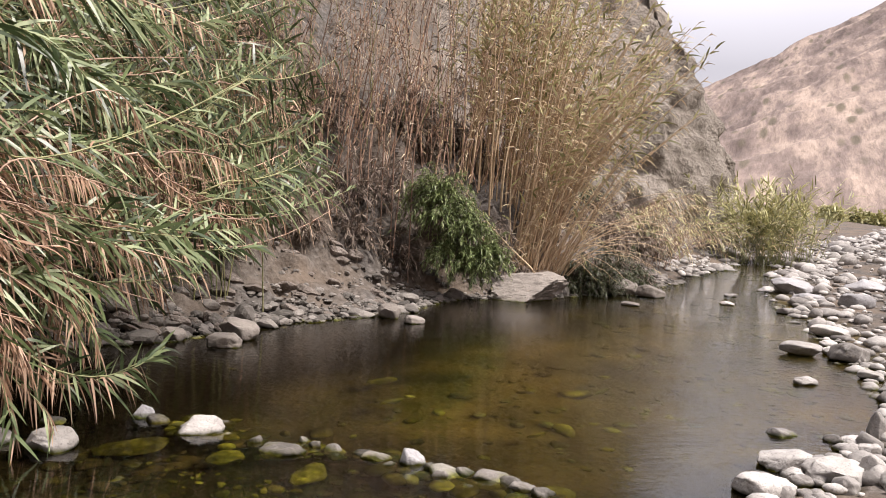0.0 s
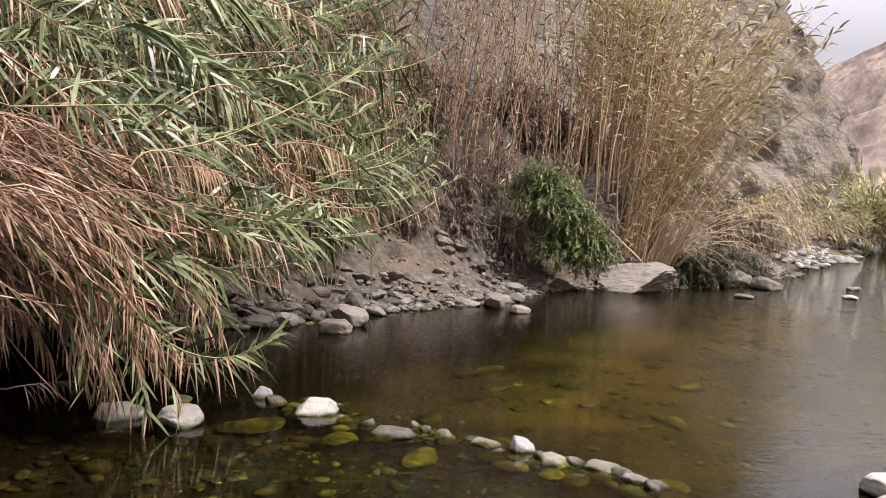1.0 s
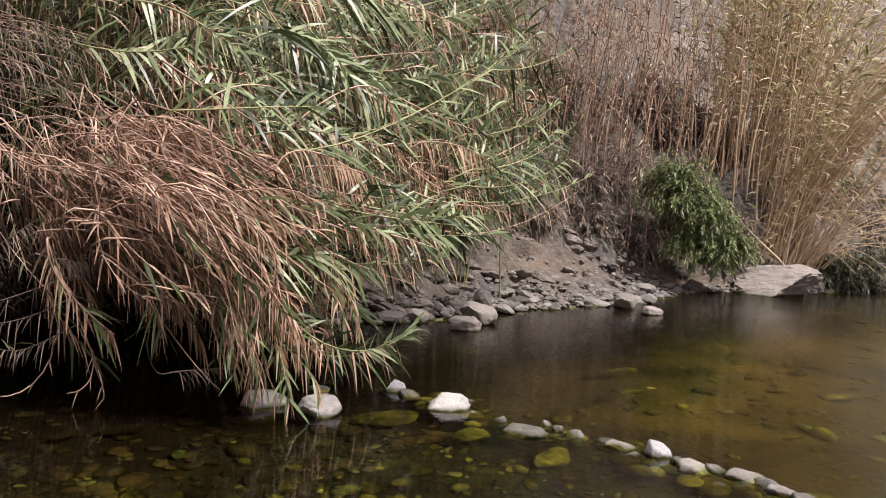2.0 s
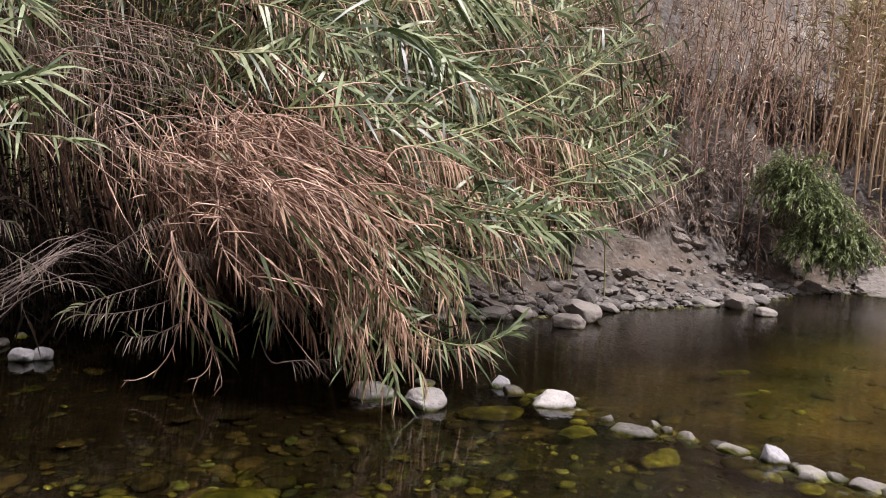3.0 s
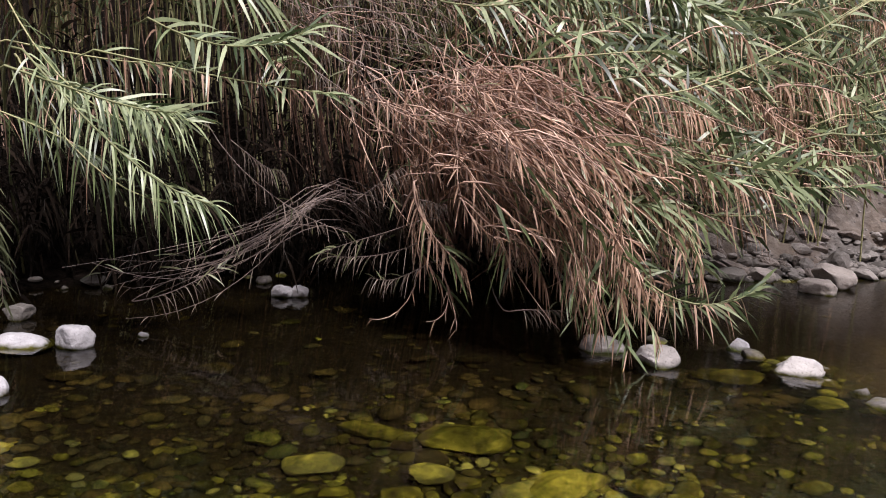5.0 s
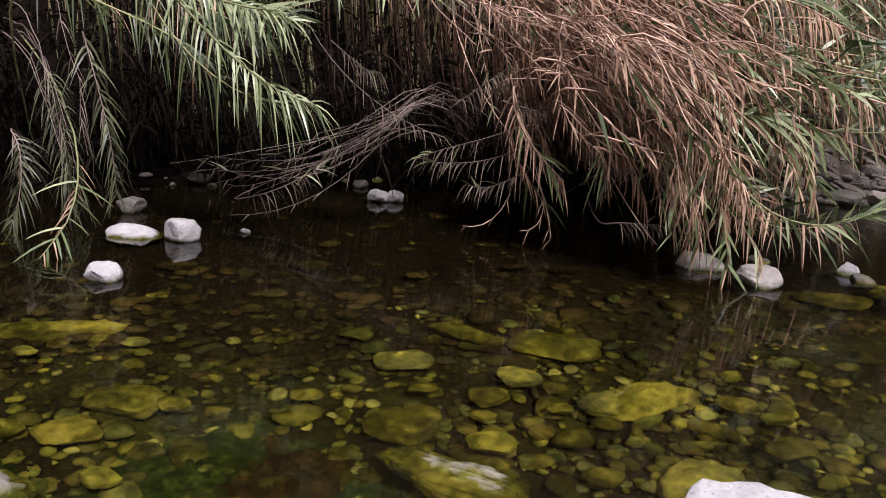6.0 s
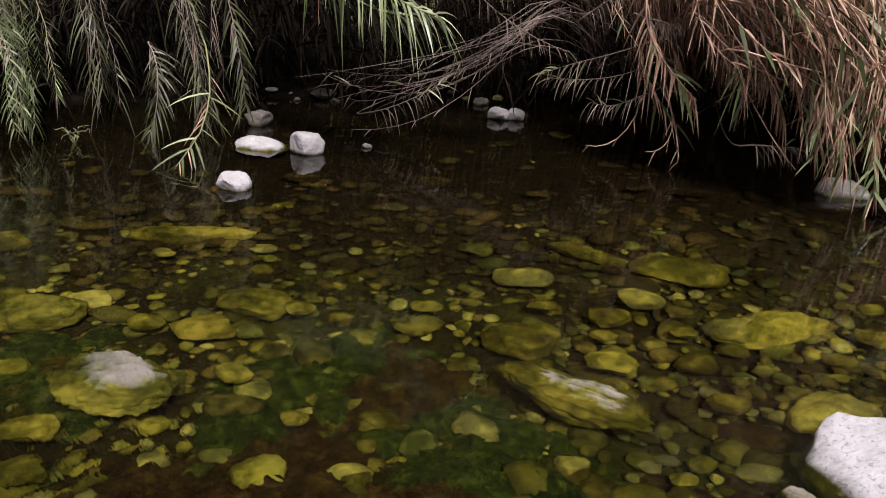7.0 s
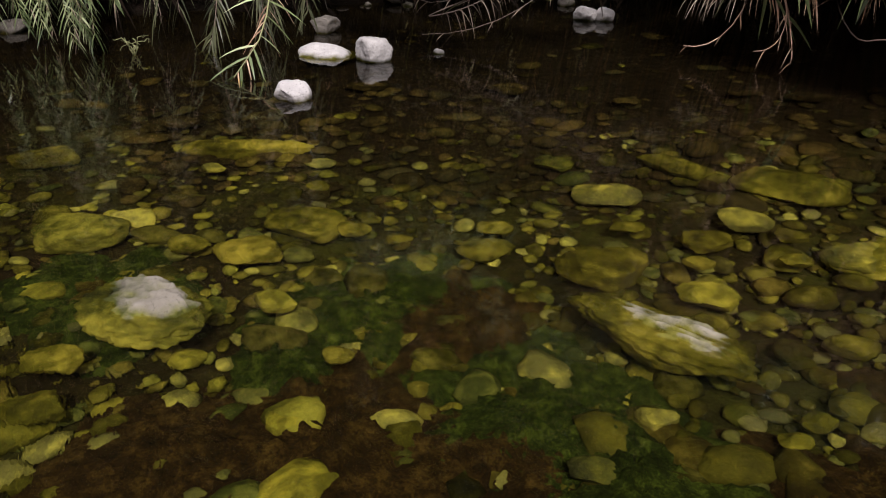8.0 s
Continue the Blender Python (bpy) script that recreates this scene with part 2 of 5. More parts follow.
def water_material():
    n = Nodes("clear_river_water")
    at = n.coords()
    y = n.add("SeparateXYZ", Vector=at).outputs["Y"]
    stretch = n.add("Mapping", Vector=at, Scale=(1.0, 2.8, 1.0), Rotation=(0, 0, radians(-18)))
    v = stretch.outputs[0]
    swell, chop = n.noise(2.2, 2, v), n.noise(6.5, 3, v)
    rough_water = n.math("ADD", n.math("MULTIPLY", n.math("SUBTRACT", y, 4.0), 0.11, True), n.math("MULTIPLY", n.math("MULTIPLY", n.math("SUBTRACT", y, 12.0), 0.25, True), 12.0))
    x = n.add("SeparateXYZ", Vector=at).outputs["X"]
    near = n.math("MULTIPLY", n.math("SUBTRACT", 1.9, n.math("ADD", y, n.math("MULTIPLY", n.math("ABSOLUTE", n.math("ADD", x, 1.9)), 0.6))), 1.1, True)
    rough_water = n.math("ADD", rough_water, n.math("MULTIPLY", near, 1.6))
    fine = n.math("MULTIPLY", n.noise(17, 2, v), n.math("MULTIPLY", near, 0.55))
    chop = n.math("ADD", chop, fine)
    open_water = n.math("MULTIPLY", n.math("SUBTRACT", n.math("ADD", x, n.math("MULTIPLY", y, -0.1)), 0.0), 0.7, True)
    rough_water = n.math("ADD", rough_water, n.math("MULTIPLY", open_water, 0.8))
    h = n.math("ADD", n.math("MULTIPLY", swell, 0.5), n.math("MULTIPLY", chop, n.math("ADD", 0.3, n.math("MULTIPLY", rough_water, 2.0))))
    b = n.add("BsdfPrincipled", Base_Color=(0.6, 0.51, 0.19, 1), Roughness=0.0, IOR=1.333)
    b.inputs["Transmission Weight"].default_value = 1.0
    n.put(b, "Normal", n.bump(h, 0.3, 0.009))
    return n.end(b.outputs[0])


brown_algae = rock_material("brown_algae", (0.004, 0.003, 0.001), (0.016, 0.009, 0.003), (0.06, 0.04, 0.012), 16.0, 0.03)
green_algae = rock_material("green_algae", (0.003, 0.005, 0.001), (0.012, 0.02, 0.003), (0.06, 0.085, 0.015), 16.0, 0.03)
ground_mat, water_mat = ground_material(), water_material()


# ---- building helpers ----
rng = np.random.default_rng(7)


def mesh_of(name, verts, faces, materials, index=None, smooth=True):
    me = bpy.data.meshes.new(name)
    me.from_pydata(verts if isinstance(verts, list) else verts.tolist(), [], faces if isinstance(faces, list) else faces.tolist())
    for m in materials:
        me.materials.append(m)
    if index is not None:
        me.polygons.foreach_set("material_index", np.asarray(index, np.int32))
    me.polygons.foreach_set("use_smooth", np.full(len(me.polygons), smooth))
    me.update()
    return me


def part(name, me, parent, label=""):
    ob = new(name, me)
    ob.parent = parent
    return tagged(ob, label)


def smooth_noise(p, scale, octaves=4):
    return noise.fractal(Vector(p) * scale, 1.0, 2.0, octaves)


# ---- the lie of the land ----
LEFT_Y = (-400, -6, 0, 3, 5.2, 6.8, 8.5, 10.3, 11.4, 13.3, 14.1, 15.5, 18.6, 25, 31, 50, 110, 3000)
LEFT_X = (-20, -9.5, -8.2, -7.2, -6.4, -4.8, -3.0, -1.7, -0.7, 0.1, 1.7, 3.2, 5.5, 8.2, 11, 20, 62, 1700)
RIGHT_Y = (-400, -3, 0.3, 1.5, 3.0, 4.3, 5.5, 6.6, 8.2, 10, 13, 17, 20, 24.5, 38, 105, 3000)
RIGHT_X = (2, -0.9, -0.75, -0.35, 0.6, 1.6, 2.9, 4.0, 4.6, 5.2, 5.9, 7.0, 8.6, 11, 19, 66, 1750)


def land(x, y, rough=True):
    """The height of the ground, by arrays of x and y."""
    x, y = np.asarray(x, float), np.asarray(y, float)
    d_left = (np.interp(y, LEFT_Y, LEFT_X) - x) * 0.78
    d_right = (x - np.interp(y, RIGHT_Y, RIGHT_X)) * 0.82
    # the unseen upper left slope is made steep so the water mirrors less sky
    left = np.interp(d_left, [-3, -1.2, -0.4, 0, 0.35, 1.0, 2.0, 3.2, 6, 10, 30, 60, 200], [-0.6, -0.42, -0.14, 0, 0.1, 0.4, 1.35, 1.9, 6.0, 16, 62, 100, 140])
    ledge = np.clip((y - 12.0) / 1.2, 0, 1) * np.clip((17.5 - y) / 1.5, 0, 1) * np.clip((d_left - 0.35) / 0.9, 0, 1)
    left = left + ledge * 1.1
    left = np.where(left > 0.4, 0.4 + (left - 0.4) * np.clip((44 - y) / 14, 0.04, 1), left)
    right = np.interp(d_right, [-4, -1.5, -0.4, 0, 1, 4, 10, 40, 300], [-0.6, -0.28, -0.1, 0, 0.1, 0.3, 0.45, 0.7, 1.5])
    z = np.where(d_left > 0, left, np.where(d_right > 0, right, np.maximum(left, right)))
    # the shallow run below the line of stones, and the line itself
    shallow = np.clip((4.9 - 0.25 * x - y) / 0.5, 0, 1) * np.clip((-d_left - 0.2) / 0.6, 0, 1)
    z = np.where((d_left < 0) & (d_right < 0), z + shallow * np.maximum(-0.3 - z, 0), z)
    ridge = np.exp(-(((y + 0.45 * x - 4.78) / 0.22) ** 2)) * np.clip((x + 2.9) / 0.3, 0, 1) * np.clip((0.9 - x) / 0.3, 0, 1)
    z = np.where(z < 0, z * (1 - 0.8 * ridge), z)
    z = z + np.clip(y - 21, 0, 69) * 0.028
    return z


def build_ground():
    def spread(lo, hi, step, far):
        inner = np.arange(lo, hi + step / 2, step)
        outer = np.cumsum(step * 1.28 ** np.arange(1, 60))
        outer = outer[outer < far]
        return np.concatenate([lo - outer[::-1], inner, hi + outer])

    xs, ys = spread(-9.5, 8, 0.1, 2500), spread(-2, 18, 0.1, 2500)
    gx, gy = np.meshgrid(xs, ys)
    z = land(gx, gy)
    bumps = np.array([smooth_noise((a, b, 0), 1.3) * 0.07 + smooth_noise((a, b, 3), 4.5, 3) * 0.03 - abs(smooth_noise((a, b, 7), 2.6, 3)) * 0.07 for a, b in zip(gx.ravel(), gy.ravel())]).reshape(gx.shape)
    steep = np.clip(z / 0.8, 0.4, 4) * np.where(gx < np.interp(gy, LEFT_Y, LEFT_X), 1.6, 1)
    off = np.interp(gy, LEFT_Y, LEFT_X) - gx
    ledge = np.clip((off - 0.3) / 0.5, 0, 1) * np.clip((3.6 - off) / 1.0, 0, 1) * np.clip((gy - 7.5) / 1.0, 0, 1) * np.clip((15 - gy) / 1.0, 0, 1)
    crumble = np.array([noise.hetero_terrain(Vector((a * 1.9, b * 1.9, 1)), 0.8, 2.2, 5, 0.3) - 0.6 * noise.cell(Vector((a * 3 + b, b * 3, 5))) if k > 0 else 0.0 for a, b, k in zip(gx.ravel(), gy.ravel(), ledge.ravel())]).reshape(gx.shape)
    z = z + bumps * steep + ledge * (crumble - 0.2) * 0.17
    verts = np.stack([gx, gy, z], -1).reshape(-1, 3)
    w, h = len(xs), len(ys)
    i = (np.arange(h - 1)[:, None] * w + np.arange(w - 1)).ravel()
    faces = np.stack([i, i + 1, i + w + 1, i + w], -1)
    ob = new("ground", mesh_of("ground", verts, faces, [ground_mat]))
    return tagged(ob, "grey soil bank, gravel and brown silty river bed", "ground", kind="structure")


def build_water():
    xs, ys = np.linspace(-16, 16, 60), np.linspace(-14, 34, 90)
    gx, gy = np.meshgrid(xs, ys)
    verts = np.stack([gx, gy, 0 * gx], -1).reshape(-1, 3)
    i = (np.arange(89)[:, None] * 60 + np.arange(59)).ravel()
    ob = new("water", mesh_of("water", verts, np.stack([i, i + 1, i + 61, i + 60], -1), [water_mat]))
    ob.visible_shadow = False
    return tagged(ob, "clear shallow river water, gently rippled, greenish brown", "water", kind="structure")


def build_cliff():
    """A steep rocky spur that ends where the valley opens."""
    way = [(-40, 6), (-22, 12), (-10, 17), (-3, 21), (3, 25.5), (7, 28.3), (9.4, 30.0), (10.7, 32.2), (11.0, 34.5), (10.2, 37.5), (6.5, 41.5), (0, 46), (-25, 60)]
    d = np.r_[0, np.cumsum([math.dist(a, b) for a, b in zip(way, way[1:])])]
    s = np.concatenate([np.linspace(0, 30, 30)[:-1], np.linspace(30, d[10], 230), np.linspace(d[10], d[-1], 22)[1:]])
    px, py = np.interp(s, d, [p[0] for p in way]), np.interp(s, d, [p[1] for p in way])
    tx, ty = np.gradient(px), np.gradient(py)
    k = np.hypot(tx, ty)
    nx, ny = -ty / k, tx / k
    verts, up = [], 110
    for r in range(up):
        z = -1 + 33 * (r / (up - 1)) ** 1.25
        back = z * 0.1 + max(0, z - 5) * 0.5 + max(0, z - 14) * 0.25 - 1.3
        for a, b, u, v in zip(px, py, nx, ny):
            p = Vector((a, b, z))
            o = smooth_noise(p, 0.16, 6) * 1.2 + abs(smooth_noise(p + Vector((9, 0, 0)), 0.5, 5)) * 0.7 + smooth_noise(p, 1.4, 5) * 0.25 - abs(smooth_noise(p, 0.9, 4)) * 0.3
            verts.append((a + u * (back + o), b + v * (back + o), z))
    w = len(s)
    i = (np.arange(up - 1)[:, None] * w + np.arange(w - 1)).ravel()
    ob = new("cliff", mesh_of("cliff", verts, np.stack([i, i + 1, i + w + 1, i + w], -1), [cliff_rock]))
    return tagged(ob, "steep weathered grey brown rocky hillside behind the reeds", "cliff", kind="structure")


def build_mountain():
    """Bare dry slopes round the open side of the valley, raised where unseen to block sky light; angles clockwise from
    north.
    """
    turn = np.radians(np.concatenate([np.linspace(0, 60, 200), np.linspace(60, 250, 70)[1:]]))
    # beyond 29 degrees the slopes are out of view, made high to cut low sky light
    rise = np.interp(np.degrees(turn), [0, 10, 18.5, 23.5, 26.5, 29, 40, 60, 120, 200, 250], [4, 6, 9.0, 11.7, 13.0, 14.1, 19, 27, 34, 33, 27])
    rows, verts = 90, []
    for r in range(rows):
        f = r / (rows - 1)
        far = 140 + 330 * f
        for a, e in zip(turn, rise):
            top = math.tan(math.radians(e)) * 470
            x, y = far * math.sin(a), far * math.cos(a)
            gully = abs(smooth_noise((x, y, 5), 0.011, 5))
            z = 1.0 + top * (f ** 0.92) - gully * 30 * f * (1.08 - f) + smooth_noise((x, y, 0), 0.05, 6) * 3.2 * min(1, f * 5)
            verts.append((x, y, z))
    w = len(turn)
    i = (np.arange(rows - 1)[:, None] * w + np.arange(w - 1)).ravel()
    ob = new("mountain", mesh_of("mountain", verts, np.stack([i, i + 1, i + w + 1, i + w], -1), [hill_earth]))
    return tagged(ob, "bare dry pinkish brown mountain slope across the valley", "mountain", kind="structure")


ground = build_ground()
water = build_water()
build_cliff()
build_mountain()


# ---- stalks and blades ----
def bezier(a, c, b, n):
    u = np.linspace(0, 1, n)[:, None]
    return (1 - u) ** 2 * a + 2 * u * (1 - u) * c + u * u * b


def tube(path, r0, r1, sides=4):
    t = np.gradient(path, axis=0)
    t /= np.linalg.norm(t, axis=1)[:, None] + 1e-9
    side = np.cross(t, (0.13, 0.21, 0.97))
    side /= np.linalg.norm(side, axis=1)[:, None] + 1e-9
    up = np.cross(side, t)
    a = np.arange(sides) * 2 * math.pi / sides
    r = np.linspace(r0, r1, len(path))[:, None, None]
    v = path[:, None] + r * (np.cos(a)[None, :, None] * side[:, None] + np.sin(a)[None, :, None] * up[:, None])
    f = [[k * sides + i, k * sides + (i + 1) % sides, (k + 1) * sides + (i + 1) % sides, (k + 1) * sides + i] for k in range(len(path) - 1) for i in range(sides)]
    return v.reshape(-1, 3), f


STEPS = np.array([0.0, 0.22, 0.5, 0.78])
WIDTHS = np.array([0.55, 1.0, 0.85, 0.5])


def blades(base, way, length, width, droop, r=rng, face=(0, 0, 1.0), twist=0.35):
    """Long narrow leaves: arrays of foot, direction, length, width and how far they hang; face: where their flat side looks."""
    n = len(base)
    way = way / (np.linalg.norm(way, axis=1)[:, None] + 1e-9)
    side = np.cross(way, np.array(face) + r.normal(0, twist, (n, 3)))
    side /= np.linalg.norm(side, axis=1)[:, None] + 1e-9
    s = np.r_[STEPS, 1.0]
    mid = base[:, None] + way[:, None] * (length[:, None] * s)[..., None]
    mid[..., 2] -= droop[:, None] * length[:, None] * s ** 2
    half = (width[:, None] * WIDTHS / 2)[..., None] * side[:, None]
    v = np.concatenate([np.stack([mid[:, :4] - half, mid[:, :4] + half], 2).reshape(n, 8, 3), mid[:, 4:]], 1)
    f = []
    for k in range(n):
        o = 9 * k
        f += [[o, o + 1, o + 3, o + 2], [o + 2, o + 3, o + 5, o + 4], [o + 4, o + 5, o + 7, o + 6], [o + 6, o + 7, o + 8]]
    return v, f


# ---- stones ----
def stone_shape(seed, level, flat, angular=0.0, rugged=0.02):
    """Unit river stone: worn, uneven, a little flattened."""
    r = np.random.default_rng(seed)
    bm = bmesh.new()
    bmesh.ops.create_icosphere(bm, subdivisions=level, radius=0.5)
    near = 0.25 if angular > 0.7 and level > 3 else 0.3
    cuts = [(Vector(r.normal(size=3)).normalized(), r.uniform(near, 0.42)) for _ in range(8)]
    off = Vector(r.uniform(0, 50, 3))
    for v in bm.verts:
        p = v.co.copy()
        for n_, d_ in cuts:
            e = p.dot(n_) - d_
            if e > 0:
                p -= n_ * e * (0.55 + 0.4 * angular)
        p *= 1 + 0.16 * noise.noise(p * 2.4 + off) + (0.07 * noise.noise(p * 7 + off) + rugged * noise.fractal(p * 12 + off, 0.9, 2.1, 4) if level > 2 else 0)
        v.co = Vector((p.x, p.y, p.z * flat))
    co = np.array([v.co[:] for v in bm.verts])
    co -= (co.max(0) + co.min(0)) / 2
    co /= (co.max(0) - co.min(0))
    fc = [[v.index for v in f.verts] for f in bm.faces]
    bm.free()
    return co, fc


FINE = [stone_shape(s, 4, 0.6, 0.95, 0.05) for s in range(8)]
COARSE = [stone_shape(50 + s, 2, 0.6) for s in range(10)]
ANGULAR = [stone_shape(80 + s, 2, 0.55, 1.0) for s in range(10)]
stone_meshes = {}


def stone_mesh(kind, i, mat):
    key = (kind, i % (8 if kind == "fine" else 10), mat.name)
    if key not in stone_meshes:
        co, fc = {"fine": FINE, "coarse": COARSE, "angular": ANGULAR}[kind][key[1]]
        stone_meshes[key] = mesh_of("stone", co, fc, [mat], None, kind != "angular" or mat is bed_stone)
    return stone_meshes[key]


def lone_stone(x, y, z, size, mat, label, group, name="river_stone", tilt=6, turn=None, kind="fine", parent=None):
    """One stone, its foot at height z; size: length, breadth, height."""
    ob = new(name, stone_mesh(kind, int(rng.integers(99)), mat))
    turn = rng.uniform(-180, 180) if turn is None else turn
    ob.matrix_world = pose(x, y, z + size[2] / 2, *(rng.uniform(-tilt, tilt, 2)), turn) @ Matrix.Diagonal((*size, 1))
    if parent:
        ob.parent = parent
        return ob
    return tagged(ob, label, "stone", group)


def scattered(name, label, spots, sizes, mat, singles, kind_label="stone", sink=0.3, shape="coarse"):
    """A field of stones: the first of them as single pieces, the rest joined."""
    z = land(spots[:, 0], spots[:, 1])
    verts, faces, n = [], [], 0
    for (x, y), zz, s in zip(spots[singles:], z[singles:], sizes[singles:]):
        co, fc = (COARSE if shape == "coarse" and rng.uniform() < 0.6 else ANGULAR)[int(rng.integers(10))]
        a = rng.uniform(0, 6.3)
        c = co * (s * rng.uniform(0.8, 1.3), s * rng.uniform(0.6, 1.0), s * rng.uniform(0.4, 0.75))
        c = np.stack([c[:, 0] * math.cos(a) - c[:, 1] * math.sin(a), c[:, 0] * math.sin(a) + c[:, 1] * math.cos(a), c[:, 2]], -1)
        verts.append(c + (x, y, zz + s * 0.3 - s * sink * 0.6))
        faces.append(np.array(fc) + n)
        n += len(co)
    root = tagged(new(name, mesh_of(name, np.concatenate(verts), np.concatenate(faces), [mat], None, shape == "coarse" or mat is bed_stone)), label, "stones", kind="stuff")
    for (x, y), zz, s in zip(spots[:singles], z[:singles], sizes[:singles]):
        lone_stone(x, y, zz - s * sink * 0.5, (s * rng.uniform(0.9, 1.35), s * rng.uniform(0.7, 1.0), s * rng.uniform(0.42, 0.7)), mat, "", "", kind_label, 12, None, shape, root)
    return root


# line of stones across the river: x, y, breadth, height
DAM = [(-2.81, 4.80, 0.34, 0.15), (-2.38, 4.81, 0.32, 0.15), (-2.62, 5.37, 0.17, 0.06), (-2.09, 5.61, 0.17, 0.11), (-1.95, 5.52, 0.20, 0.05), (-1.60, 5.29, 0.33, 0.14),
       (-1.18, 5.19, 0.12, 0.05), (-0.96, 4.96, 0.31, 0.06), (-0.86, 5.24, 0.09, 0.05), (-0.78, 5.14, 0.10, 0.05), (-0.64, 5.09, 0.15, 0.05), (-0.45, 5.03, 0.15, 0.04),
       (-0.36, 4.95, 0.20, 0.05), (-0.13, 4.88, 0.17, 0.13), (0.00, 4.83, 0.13, 0.05), (0.20, 4.74, 0.15, 0.06), (0.06, 4.69, 0.13, 0.05), (0.36, 4.68, 0.23, 0.06),
       (0.48, 4.61, 0.22, 0.05), (0.64, 4.45, 0.17, 0.06), (0.54, 4.53, 0.19, 0.04)]
for i, (x, y, b, h) in enumerate(DAM):
    white = i in (3, 13)
    lone_stone(x, y + b * 0.3, -0.1, (b * 1.02, b * 0.8, h * 0.75 + 0.1), white_stone if white else pale_stone if i < 2 or i == 5 else grey_stone,
               "pale river stone standing above the water in a line of stones" if white else "wet grey stone in a line of stones across the river", "stones across the river", turn=rng.uniform(-20, 20))
# low wet stones between them
for k in range(46):
    x = rng.uniform(-1.9, 0.85)
    y = 4.78 - 0.45 * x + rng.normal(0, 0.11)
    s = rng.uniform(0.07, 0.2)
    lone_stone(x, y, -0.13, (s * 1.3, s, 0.11 + rng.uniform(0, 0.035)), grey_stone, "dark wet stone barely above the water", "stones across the river", kind="coarse")

BANK = [(-2.27, 8.29, 0.37, 0.17), (-2.24, 8.75, 0.45, 0.25), (-2.87, 8.51, 0.26, 0.16), (-3.18, 8.26, 0.31, 0.13), (-0.70, 10.90, 0.31, 0.22), (-0.34, 10.52, 0.28, 0.13),
        (-1.82, 10.75, 0.35, 0.17), (3.45, 15.24, 0.71, 0.36), (4.06, 15.18, 0.60, 0.26), (2.85, 15.58, 0.31, 0.10), (3.27, 13.66, 0.32, 0.09)]
for x, y, b, h in BANK:
    lone_stone(x, y + b * 0.3, -0.06, (b * 1.05, b * 0.75, h * 0.9 + 0.06), boulder_stone, "rounded pale grey stone at the water's edge", "stones along the bank", turn=rng.uniform(-15, 15))
co, fc = stone_shape(127, 5, 0.7, 1.1, 0.06)
boulder = tagged(new("boulder", mesh_of("boulder", co, fc, [boulder_stone], None, False)), "large pale angular boulder at the foot of the bank", "stone", "stones along the bank")
boulder.matrix_world = pose(1.55, 13.95, 0.16, 4, -6, 8) @ Matrix.Diagonal((1.45, 0.9, 0.62, 1))

EMERGED = [(-4.73, 1.55, 0.21, 0.11), (-5.29, 2.32, 0.25, 0.17), (-5.54, 2.08, 0.39, 0.08), (-5.26, 2.80, 0.08, 0.04), (-5.59, 4.32, 0.19, 0.12), (-5.50, 4.44, 0.15, 0.12)]
for x, y, b, h in EMERGED:
    lone_stone(x - b * 0.3, y + b * 0.2, -0.09, (b * 1.04, b * 0.85, h * 0.9 + 0.09), white_stone, "white stone standing out of the dark water", "white stones in the pool", turn=rng.uniform(30, 70))
for x, y, b, h in [(-6.34, 2.42, 0.23, 0.12), (-6.23, 4.62, 0.20, 0.06), (-7.64, 0.36, 0.24, 0.09)]:
    lone_stone(x, y, -0.05, (b, b * 0.8, h + 0.05), grey_stone, "grey stone in the shade under the reeds", "stones along the bank")
lone_stone(-1.0, 2.22, -0.27, (0.70, 0.62, 0.40), white_stone, "large white boulder with a dry top, half in the water", "", "boulder", turn=30)

lone_stone(-1.16, 1.85, -0.2, (0.17, 0.13, 0.23), boulder_stone, "small tan stone standing out of the shallow water", "", turn=20)

RIGHT = [(3.69, 7.86, 0.25, 0.09), (4.40, 9.52, 0.49, 0.19), (4.83, 9.70, 0.21, 0.11), (4.91, 9.24, 0.53, 0.25), (5.48, 11.05, 0.51, 0.20), (5.13, 10.39, 0.26, 0.09), (4.56, 8.28, 0.27, 0.11),
         (2.65, 5.94, 0.23, 0.06), (3.00, 5.87, 0.15, 0.06), (3.13, 5.81, 0.19, 0.06), (2.34, 5.12, 0.35, 0.13), (2.53, 4.85, 0.35, 0.15), (3.08, 5.52, 0.16, 0.10), (2.87, 5.05, 0.18, 0.15),
         (2.52, 4.69, 0.20, 0.11), (1.98, 4.57, 0.35, 0.13), (2.30, 4.87, 0.14, 0.08), (3.36, 5.92, 0.16, 0.25)]
FAR_RIGHT = [(6.00, 13.60, 0.39, 0.12), (7.31, 15.62, 0.66, 0.18), (7.52, 14.21, 0.60, 0.34), (9.29, 17.15, 0.85, 0.36), (7.55, 16.93, 0.84, 0.36), (5.25, 14.50, 0.26, 0.08), (5.87, 16.08, 0.27, 0.08), (7.24, 17.64, 0.38, 0.13)]
for x, y, b, h in RIGHT + FAR_RIGHT:
    lone_stone(x, y + b * 0.3, -0.05 + max(0, float(land(x, y))) * 0.5, (b * 1.04, b * 0.78, h * 0.9 + 0.05), pale_stone if b < 0.6 else white_stone, "smooth pale river stone on the gravel bar", "stones on the gravel bar", turn=rng.uniform(-25, 25))

